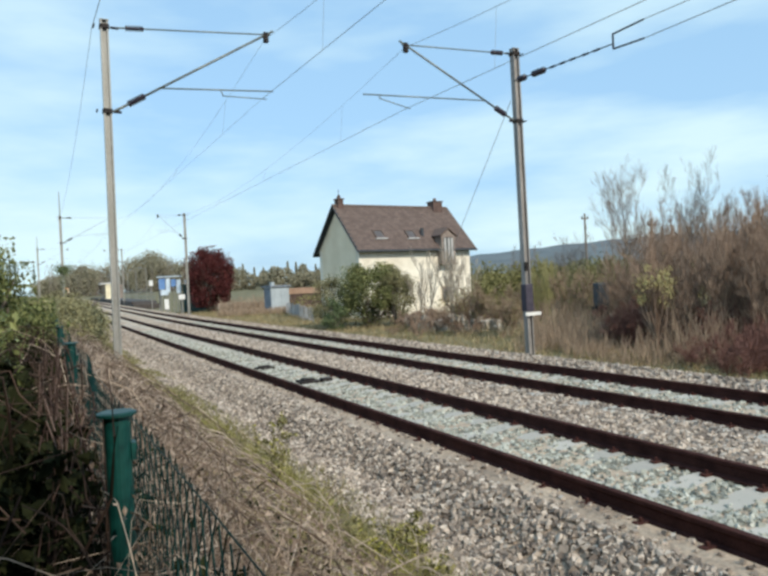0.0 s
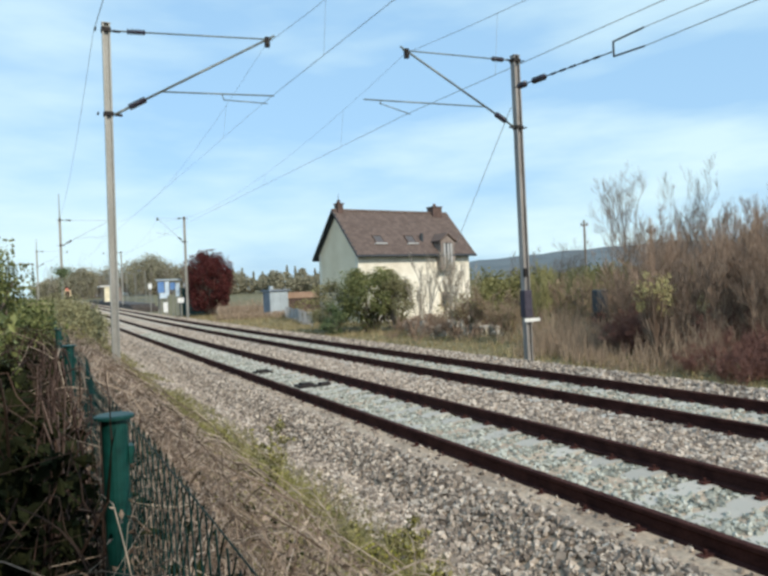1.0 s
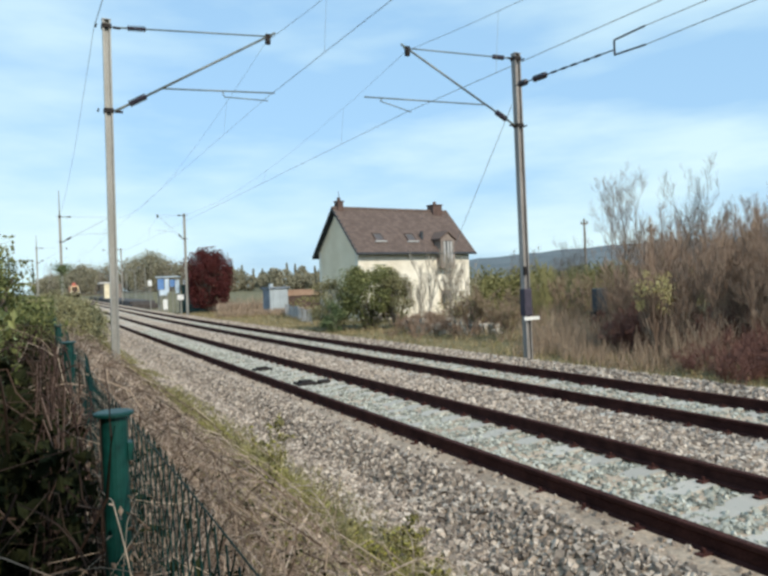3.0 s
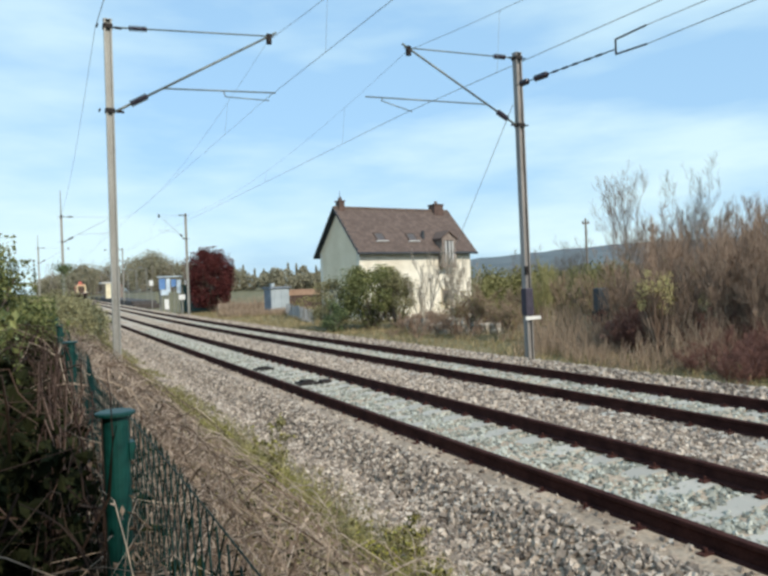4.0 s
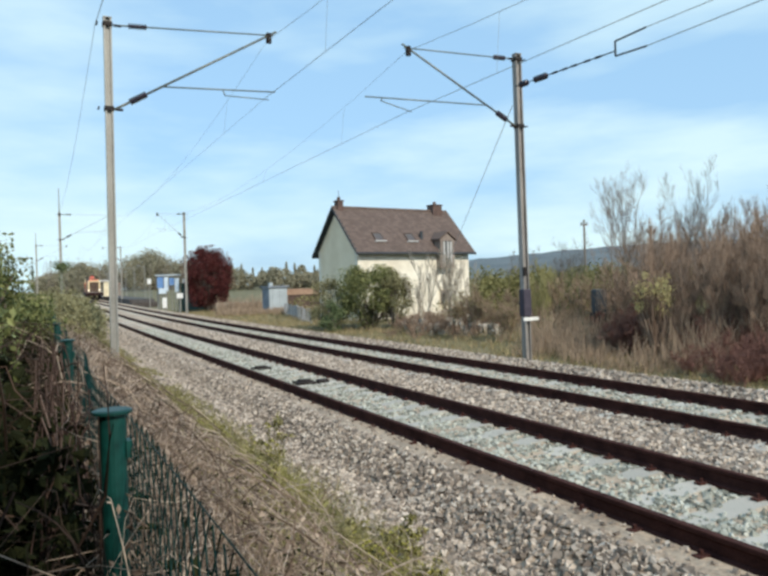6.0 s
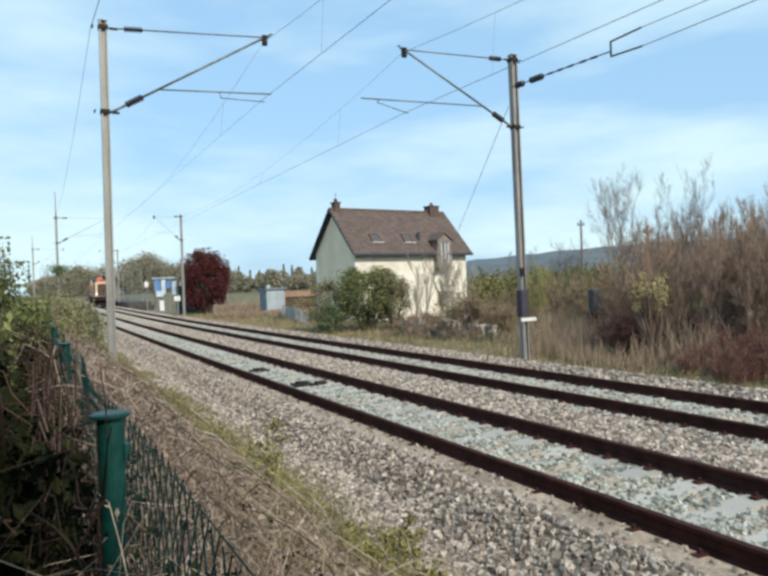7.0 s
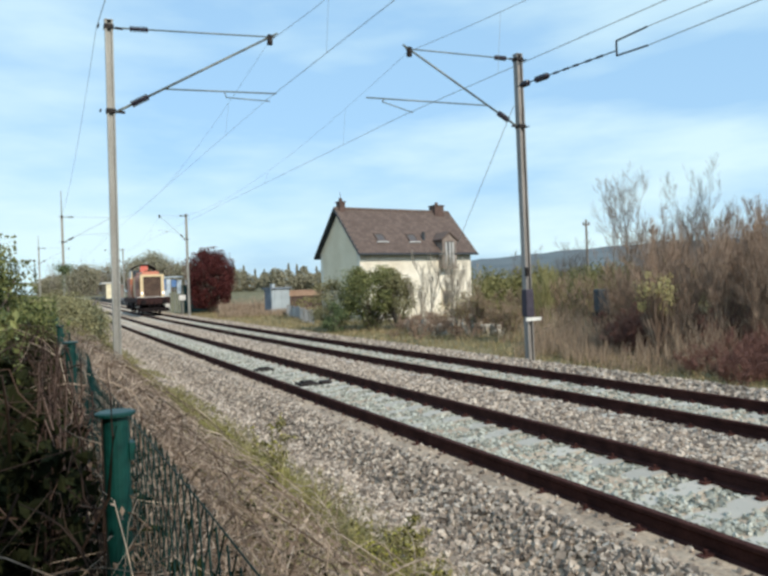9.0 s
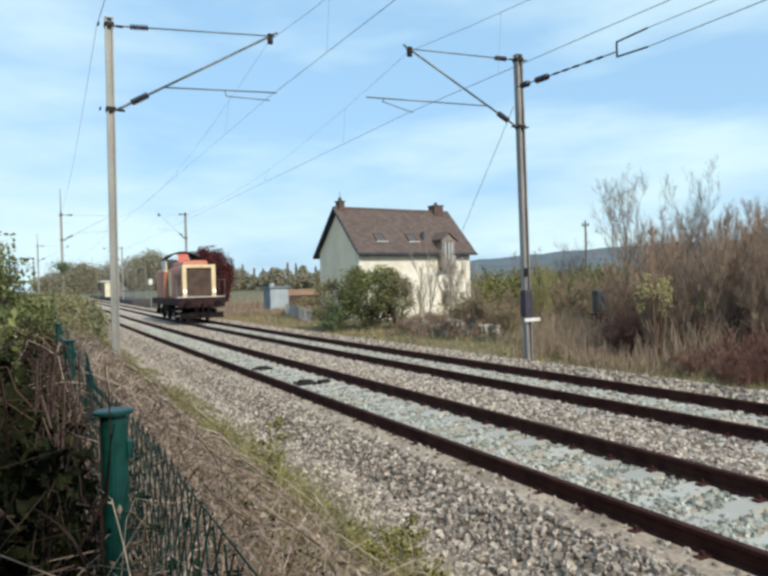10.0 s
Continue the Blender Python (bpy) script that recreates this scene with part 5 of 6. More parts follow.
def build_thicket():
    rng = random.Random(9)
    brown = [bare_tree("bare_shrub", "tall leafless brown shrub in a dense thicket", 100 + i, 4.2, (8, 7, 5), 0.4, 6, 0.026, M_TWIG, M_TWIG, 0.65, 0.26, minr=0.0048) for i in range(5)]
    spots = []
    while len(spots) < 46:
        a, d = math.radians(rng.uniform(45.5, 62)), rng.uniform(20.5, 31)
        x, y = d * math.sin(a), d * math.cos(a)
        fit = 0.68 + 0.26 * min(1.0, (math.degrees(a) - 45.5) / 9.0)
        spots.append((x, y, fit * (d / 25.0) ** 0.8 * rng.uniform(0.82, 1.12)))
    place_copies(brown, spots)
    low = [bare_tree("bare_shrub", "low leafless shrub with yellowing buds", 120 + i, 2.4, (8, 7, 4), 0.45, 6, 0.02, M_TWIG, M_TWIG, 0.5, 0.35, 1100, M_BUD, 0.006) for i in range(3)]
    spots = []
    while len(spots) < 34:
        a, d = math.radians(rng.uniform(33, 50)), rng.uniform(26, 42)
        x, y = d * math.sin(a), d * math.cos(a)
        if 14.5 < x and not (17.5 < x < 26 and y > 34):
            spots.append((x, y, rng.uniform(0.65, 1.15)))
    place_copies(low, spots)
    redder = [bare_tree("bramble_bush", "low reddish-brown leafless bramble bush", 125 + i, 1.3, (10, 8, 5), 0.8, 6, 0.014, M_RED, M_RED, 0.1, 0.7, minr=0.005) for i in range(2)]
    place_copies(redder, [(rng.uniform(12.9, 14.8), rng.uniform(6.5, 10.5), rng.uniform(0.4, 0.65)) for _ in range(12)] + [(rng.uniform(14.2, 16.5), rng.uniform(7.5, 12.0), rng.uniform(0.6, 0.95)) for _ in range(14)] + [(rng.uniform(15.5, 20), rng.uniform(12, 17.0), rng.uniform(0.8, 1.3)) for _ in range(14)] + [(17.5, 12.6, 1.2), (18.2, 12.9, 1.1), (16.6, 11.9, 0.9), (17.2, 13.8, 1.0), (19.0, 13.5, 1.2), (18.0, 15.0, 0.9)])
    willow = [bare_tree("willow_shrub", "upright shrub with pale yellow-green shoots", 130 + i, 2.7, (10, 6), 0.2, 8, 0.02, M_BUD, M_BUD, 0.9, 0.2, 700, M_BUD, 0.006) for i in range(2)]
    place_copies(willow, [(20.0, 23.8, 1.0), (20.6, 23.2, 0.9), (21.6, 22.6, 0.85), (20.9, 25.4, 1.0), (22.8, 22.0, 0.95)])
    tall = [bare_tree("bare_tree", "tall leafless grey tree above the thicket", 140 + i, 8.2, (10, 7, 4), 0.4, 5, 0.055, M_GREYTWIG, M_GREYTWIG, 0.5, 0.17, minr=0.006) for i in range(3)]
    place_copies(tall, [(29.0, 28.2, 0.88), (30.6, 23.6, 0.58), (31.0, 25.2, 0.74), (32.0, 19.9, 0.6), (30.5, 17.6, 0.55), (33, 42, 0.5), (32, 37, 0.45), (29, 32, 0.5), (31, 26.2, 0.6)])
    # dry reeds at the foot of the thicket
    r2 = np.random.default_rng(31)
    n = 8000
    a, d = np.radians(r2.uniform(37, 60, n)), r2.uniform(18.5, 27, n)
    x, y = d * np.sin(a), d * np.cos(a)
    keep = np.array([noise.noise(Vector((p * 0.5, q * 0.5, 2.0))) > -0.12 for p, q in zip(x, y)]) & (x > 13.3)
    x, y = x[keep], y[keep]
    n = len(x)
    g = gz(x, y)
    h = np.clip(0.35 + (x - 12.8) * 0.42, 0.3, 1.5) * r2.uniform(0.5, 1.1, n)
    P = strands(r2, np.stack([x, y, g], 1), np.stack([r2.normal(0, 0.22, n), r2.normal(0, 0.22, n), np.ones(n)], 1), h, r2.uniform(0, 0.25, n), 0.06, 4)
    r = r2.uniform(0.004, 0.009, n)
    stuff("dry_reeds", *tubes_along(P, r, r * 0.4), M_REED, "tall dry reeds and stalks before the thicket", "reeds")
    # grass on the far side of the line
    n = 22000
    y = r2.uniform(4, 75, n)
    x = 11.15 + 8 * r2.uniform(0, 1, n) ** 1.4
    g = gz(x, y)
    P = strands(r2, np.stack([x, y, g], 1), np.stack([r2.normal(0, 0.4, n), r2.normal(0, 0.4, n), np.ones(n)], 1), r2.uniform(0.12, 0.3, n) + 0.3 * np.clip((x - 12.5) / 4, 0, 1) * r2.uniform(0, 1, n), r2.uniform(0, 0.5, n), 0.08, 3)
    r = r2.uniform(0.006, 0.014, n)
    half = n // 3
    stuff("green_grass", *tubes_along(P[:half], r[:half], r[:half] * 0.3), M_GREEN, "short green grass beyond the far track", "grass")
    stuff("dry_grass", *tubes_along(P[half:], r[half:], r[half:] * 0.3), M_STRAW, "short dry grass beyond the far track", "grass")


build_thicket()


def leafy(name, label, category, seed, x, y, width, height, foot, n, size, leafmat, clumps=40, trunk=True, stemmat=None, zoff=0.0, squash=1.0):
    """A leafy tree or bush: stem, limbs, and a crown of many clumps of leaves with gaps."""
    rng = np.random.default_rng(seed)
    t = thing(name, label, category, pose(x, y, land(x, y) - 0.05 + zoff))
    c = rng.normal(size=(clumps, 3))
    c /= np.linalg.norm(c, axis=1, keepdims=True)
    c *= rng.uniform(0.45, 1.0, (clumps, 1)) ** 0.6
    c[:, 2] = foot + (height - foot) * (0.5 + 0.47 * c[:, 2])
    shape = 1.0 - 0.45 * np.clip((c[:, 2] - foot) / (height - foot) - 0.5, 0, 1) ** 1.2 * squash
    c[:, 0] *= width / 2 * shape
    c[:, 1] *= width / 2 * shape
    limb = strands(rng, np.repeat([[0, 0, foot * 0.35]], clumps, 0), c - np.array([0, 0, foot * 0.35]), np.linalg.norm(c - np.array([0, 0, foot * 0.35]), axis=1), np.zeros(clumps), 0.05, 5)
    stem = strands(rng, np.zeros((1, 3)), np.array([[0.02, 0.02, 1.0]]), np.array([height * 0.7]), np.zeros(1), 0.02, 7)
    V1, F1 = tubes_along(stem, np.array([width * 0.035]), np.array([0.02]), 7)
    V2, F2 = tubes_along(limb, np.full(clumps, 0.035), np.full(clumps, 0.01), 4)
    raw("trunk", np.concatenate([V1, V2]), np.concatenate([F1, F2 + len(V1)]), stemmat or M_BARK, t)
    k = rng.integers(0, clumps, n)
    C = c[k] + np.clip(rng.normal(size=(n, 3)), -1.5, 1.5) * (width * 0.095) * rng.uniform(0.5, 1.3, clumps)[k][:, None]
    raw("crown", *leaves(rng, C, size), leafmat, t)
    return t

# ---- by the house and the station ----
M_SLATE = surface("blue_grey_roof", (0.13, 0.15, 0.18), (0.26, 0.29, 0.33), 2.0, 0.7, 0.2)
M_WEEDY = surface("olive_scrub_leaf", (0.095, 0.088, 0.036), (0.33, 0.3, 0.15), 3.0, 0.7, 0.0, per="island", tint=(0.2, 0.183, 0.087))
leafy("evergreen_bush", "broad dark green bush in front of the house", "bush", 61, 15.8, 33.3, 3.3, 3.95, 0.0, 17000, 0.06, M_BUSH, 44, squash=1.4, stemmat=M_BARK)
leafy("evergreen_bush", "lower dark green bush beside the house", "bush", 62, 14.5, 35.4, 2.3, 2.9, 0.0, 5200, 0.055, M_WEEDY, 40)
leafy("evergreen_bush", "small olive bush beside the house", "bush", 63, 16.75, 32.3, 2.2, 3.2, 0.0, 7000, 0.05, M_WEEDY, 34)
leafy("plum_tree", "round dark burgundy-leaved plum tree", "tree", 64, 15.35, 70.2, 4.5, 6.6, 0.25, 30000, 0.09, M_PLUM, 120, squash=0.75)
leafy("hedge_bush", "light green leafy bush at the edge of a hedge", "bush", 65, -0.74, 7.9, 1.6, 2.35, 0.1, 52000, 0.021, M_LEAF, 90, squash=0.3)
leafy("hedge_bush", "green leafy bush in a hedge", "bush", 66, -0.7, 11.5, 1.7, 1.95, 0.1, 14000, 0.026, M_LEAF, 50)

for hk, (hx, hy, hw, hh) in enumerate(((0.0, 14.5, 1.6, 1.55), (0.2, 18.5, 1.8, 1.6), (0.7, 22, 2.0, 1.55), (1.0, 26, 2.2, 1.6), (0.9, 31, 2.4, 1.75), (1.2, 36, 2.4, 1.7), (1.0, 42, 2.6, 1.9), (0.4, 49, 2.6, 2.0))):
    leafy("hedge_bush", "olive-green scrubby bush beside the line", "bush", 200 + hk, hx, hy, hw, hh, 0.0, 9000, 0.028 + 0.0006 * hy, M_WEEDY, 36, squash=0.6)
# unseen bushes added behind and left of the camera to shade the hedge
for hk, (hx, hy, hw, hh) in enumerate(((-0.72, -2.9, 2.5, 6.4), (-2.3, -3.0, 2.6, 6.6), (-3.9, -2.4, 2.4, 6.2), (-1.3, -5.2, 3.2, 7.8), (-1.3, 1.3, 1.8, 3.4), (-1.4, 3.1, 1.7, 3.0), (-1.65, 4.9, 1.6, 2.3))):
    leafy("hedge_bush", "unseen tall leafy bush added to shade the hedge and fence", "bush", 220 + hk, hx, hy, hw, hh, 0.0, 16000, 0.11, M_LEAF, 110, squash=0.1)


def build_saplings():
    pale = [bare_tree("bare_tree", "slender leafless tree in front of the house", 150 + i, 4.6, (7, 5, 3), 0.3, 3, 0.06, M_PALEBARK, M_PALEBARK, 0.7, 0.15, minr=0.008) for i in range(3)]
    place_copies(pale, [(19.2, 30.7, 0.78), (18.2, 31.2, 0.7), (19.5, 31.4, 0.72), (17.6, 31.5, 0.65), (20.0, 30.0, 0.62), (18.7, 29.8, 0.6), (17.3, 30.0, 0.5), (19.0, 30.1, 0.66)])
    scrub = [bare_tree("bare_shrub", "low tangled leafless shrub before the house", 160 + i, 1.7, (9, 8, 5), 0.6, 6, 0.016, M_TWIG, M_TWIG, 0.35, 0.5, minr=0.006) for i in range(3)]
    rng = random.Random(3)
    place_copies(scrub, [(rng.uniform(16, 24), rng.uniform(25, 31), rng.uniform(0.35, 0.75)) for _ in range(22)] + [(rng.uniform(14.0, 18.5), rng.uniform(24, 30), rng.uniform(0.3, 0.6)) for _ in range(20)])


build_saplings()


def build_rubble():
    """A broken pale stone wall in front of the house."""
    rng = random.Random(8)
    wall = thing("ruined_wall", "broken low wall of pale rubble stones", "wall", pose(0, 0, 0))
    M_RUBBLE = surface("pale_rubble", (0.30, 0.265, 0.22), (0.50, 0.455, 0.39), 2.0, 0.9, 0.3, per="object")
    meshes = []
    for k in range(5):
        bm = nb()
        box(bm, -0.2, 0.2, -0.16, 0.16, -0.13, 0.13, 0.04)
        for v in bm.verts:
            v.co += Vector([rng.uniform(-0.035, 0.035) for _ in range(3)])
        meshes.append(finish("stone", bm, M_RUBBLE))
    for i in range(85):
        u = rng.random()
        x, y = 15.7 + u * 1.8, 29.4 - u * 5.0 + rng.uniform(-0.2, 0.2)
        row = int(rng.random() ** 1.6 * 4)
        if row > 1 + 2.4 * abs(math.sin(u * 7.0)):
            continue
        s = new("stone", rng.choice(meshes))
        s.parent = wall
        s.matrix_basis = pose(x, y, land(x, y) + 0.1 + row * 0.24, rng.uniform(-12, 12), rng.uniform(-12, 12), rng.uniform(0, 180))


build_rubble()

leafy("forsythia_bush", "yellow-green budding bush among brown scrub", "bush", 230, 15.2, 13.65, 1.3, 2.7, 1.4, 1300, 0.03, surface("forsythia_flower", (0.28, 0.24, 0.09), (0.56, 0.49, 0.22), 2.0, 0.8, 0.0, per="island"), 26, stemmat=M_TWIG)
leafy("evergreen_bush", "lower grey-green bush before the house", "bush", 231, 13.6, 33.4, 1.3, 1.7, 0.0, 3500, 0.045, M_FIR, 26)


def build_roadside():
    tank = thing("water_tank", "small dark grey-green tank among the scrub", "tank", pose(17.5, 18.1, 0.1, 0, 0, -20))
    part("body", box(nb(), -0.22, 0.22, -0.22, 0.22, 0.6, 1.4, 0.06), M_TRIM, tank)
    part("stand", box(nb(), -0.26, 0.26, -0.26, 0.26, -0.75, 0.597, 0.02), M_DARK, tank)
    for x, y, top in ((42.7, 45.7, 7.1), (35.9, 32.3, 5.4)):
        up = thing("utility_pole", "old wooden utility pole with a short crossarm", "utility pole", pose(x, y, land(x, y) - 0.1, 0, 0, -35), "utility poles")
        part("pole", tube(nb(), (0, 0, -0.3), (0, 0, top), 0.11, 0.08, 8), M_BARK, up)
        part("crossarm", box(nb(), -0.3, 0.3, -0.05, 0.05, top - 0.5, top - 0.38, 0.01), M_BARK, up)
        for k in (-0.24, 0.24):
            part("insulator", tube(nb(), (k, 0, top - 0.378), (k, 0, top - 0.2), 0.06, 0.04, 8), M_INSUL, up)


build_roadside()

M_OLDTILE = surface("faded_tan_tile", (0.26, 0.16, 0.105), (0.44, 0.29, 0.20), 2.0, 0.9, 0.3, fine=14.0)
M_BOARD = surface("silver_grey_board", (0.3, 0.28, 0.27), (0.5, 0.475, 0.455), 2.0, 0.9, 0.2, fine=18.0, per="object")
M_HUT = surface("pale_grey_metal", (0.30, 0.34, 0.36), (0.44, 0.49, 0.51), 1.0, 0.6, 0.1, fine=12)


def build_hut():
    hut = thing("relay_hut", "small pale grey relay hut with a flat dark roof", "hut", pose(17.9, 58.0, -0.35, 0, 0, -26.7 + 36))
    part("body", box(nb(), 0, 1.75, 0, 1.4, 0.15, 2.35, 0.02), M_HUT, hut)
    part("plinth", box(nb(), -0.08, 1.83, -0.08, 1.48, -0.3, 0.147, 0.02), M_CONCRETE, hut)
    part("roof", box(nb(), -0.16, 1.91, -0.16, 1.56, 2.353, 2.5, 0.02), M_SLATE, hut, "dark flat roof")
    part("vent", box(nb(), 0.25, 0.55, 0.4, 0.7, 2.503, 2.8, 0.02), M_HUT, hut)
    for x in (0.3, 1.0):
        part("door", box(nb(), x - 0.02, x + 0.58, -0.03, -0.003, 0.25, 2.2, 0.006), M_HUT, hut)
    # added dark plate: the side's shade is put into its colour
    part("side_panel", box(nb(), -0.03, -0.003, 0.1, 1.3, 0.25, 2.25, 0.006), M_SLATE, hut, "dark plate painting the shade on the hut's side")
    wall = thing("brick_wall", "low weathered red brick outbuilding wall under faded tan tiles", "wall", pose(19.8, 58.6, -0.4, 0, 0, -26.7 + 8))
    part("body", box(nb(), 0, 4.2, 0, 0.3, 0, 1.7, 0.02), M_BRICK, wall)
    part("coping", prism(nb(), [(-0.15, 1.703), (4.35, 1.703), (4.2, 2.25), (0.0, 2.25)], -0.1, 0.9), M_OLDTILE, wall, "faded tan tile slope")
    # silvery board fence between the hut and the bushes
    fence = thing("board_fence", "low silvery-grey weathered board fence beside a hut", "fence")
    board = finish("board", box(nb(), -0.11, 0.11, -0.015, 0.015, -0.2, 0.95, 0.008), M_BOARD)
    rng = random.Random(17)
    for i in range(34):
        u = i / 33
        x, y = 17.9 - 2.2 * u, 54.0 - 12.0 * u
        b = new("board", board)
        b.parent = fence
        b.matrix_basis = pose(x, y, land(x, y) + rng.uniform(-0.06, 0.06), rng.uniform(-3, 3), rng.uniform(-3, 3), 80 + rng.uniform(-5, 5))
    # long low block added in place of the tan dry field band
    f = thing("field_wall", "long low tan block standing in for the dry field", "wall", pose(18.5, 66, -0.3, 0, 0, -26.7))
    part("body", box(nb(), -3.5, 11, 0, 0.4, 0, 1.0, 0.05), surface("tan_dry_field", (0.19, 0.14, 0.10), (0.31, 0.24, 0.18), 0.8, 0.95, 0.4, fine=6), f)


    r2 = np.random.default_rng(91)
    n = 5200
    u, v = r2.uniform(0, 1, n), r2.uniform(0, 1, n)
    x, y = 13.4 + 11 * u + 1.5 * v, 60.5 - 5.5 * u - 3.5 * v
    y = np.where((x > 17.2) & (x < 20.0) & (y > 57.2), y - 3.2, y)
    far = r2.uniform(0, 1, n) < 0.22
    x, y = np.where(far, x + 1.5, x), np.where(far, y + 6.5, y)
    P = strands(r2, np.stack([x, y, gz(x, y)], 1), np.stack([r2.normal(0, 0.3, n), r2.normal(0, 0.3, n), np.ones(n)], 1), np.where(far, 1.9, 0.75) * r2.uniform(0.4, 1.05, n), r2.uniform(0, 0.3, n), 0.07, 4)
    r = r2.uniform(0.012, 0.026, n)
    stuff("tall_dry_grass", *tubes_along(P, r, r * 0.4), M_REED, "tall dry grass round a small hut", "grass")


build_hut()

M_PLATEDGE = surface("dark_platform_face", (0.03, 0.024, 0.022), (0.085, 0.07, 0.062), 1.5, 0.9, 0.3)
M_PLATTOP = surface("platform_asphalt", (0.045, 0.04, 0.038), (0.09, 0.082, 0.076), 1.0, 0.9, 0.2)
M_BLUE = surface("blue_sign_panel", (0.08, 0.18, 0.40), (0.17, 0.30, 0.53), 2, 0.5, 0.0)
M_PALEBLUE = surface("pale_blue_notice", (0.42, 0.53, 0.62), (0.66, 0.74, 0.80), 2.5, 0.5, 0.0, fine=8.0)
M_TEAL = surface("dark_green_panel", (0.01, 0.045, 0.042), (0.03, 0.09, 0.08), 2, 0.6, 0.1)
M_SHELTERWALL = surface("cream_shelter_wall", (0.62, 0.54, 0.36), (0.8, 0.72, 0.52), 1.5, 0.8, 0.1)
M_ROOFTILE = surface("orange_roof", (0.3, 0.19, 0.145), (0.44, 0.29, 0.22), 1.5, 0.8, 0.2)


def build_platform():
    """A low platform beyond the far track, following the climb of the line."""
    pf = thing("station_platform", "low station platform with a dark face and asphalt top", "platform", kind="structure")
    x0, x1 = 10.75, 14.0
    ys = [98 + i * 5 for i in range(18)]
    for nm, mat, zz in (("face", M_PLATEDGE, (-0.9, 0.54, x0, x0 + 0.3)), ("top", M_PLATTOP, (-0.9, 0.56, x0 + 0.303, x1))):
        vs, fs = [], []
        for y in ys:
            g = grade(y)
            a, b, xa, xb = zz
            vs += [(xa, y, a + g), (xb, y, a + g), (xb, y, b + g), (xa, y, b + g)]
        for j in range(len(ys) - 1):
            for i in range(4):
                k = (i + 1) % 4
                fs.append((j * 4 + i, (j + 1) * 4 + i, (j + 1) * 4 + k, j * 4 + k))
        fs += [(0, 1, 2, 3), tuple(len(vs) - 4 + q for q in (3, 2, 1, 0))]
        raw(nm, vs, fs, mat, pf)
    part("end_ramp", prism(nb(), [(x0, -0.5), (x1, -0.5), (x1, 0.7), (x0, 0.7)], 95.6, 97.99), M_PLATEDGE, pf)


build_platform()


def sign_on_posts(name, label, x, y, w, z0, z1, material, n=2, turn=0.0):
    g = land(x, y)
    s = thing(name, label, "sign", pose(x, y, g, 0, 0, turn), "station signs")
    part("panel", box(nb(), -w / 2, w / 2, -0.05, 0.05, z0 - g, z1 - g, 0.01), material, s)
    for i in range(n):
        px = 0 if n == 1 else -w / 2 + 0.08 + i * (w - 0.16) / (n - 1)
        part("post", tube(nb(), (px, 0.08, -0.2), (px, 0.08, z1 - g - 0.02), 0.045, 0.045, 8), M_POLE, s)
    return s


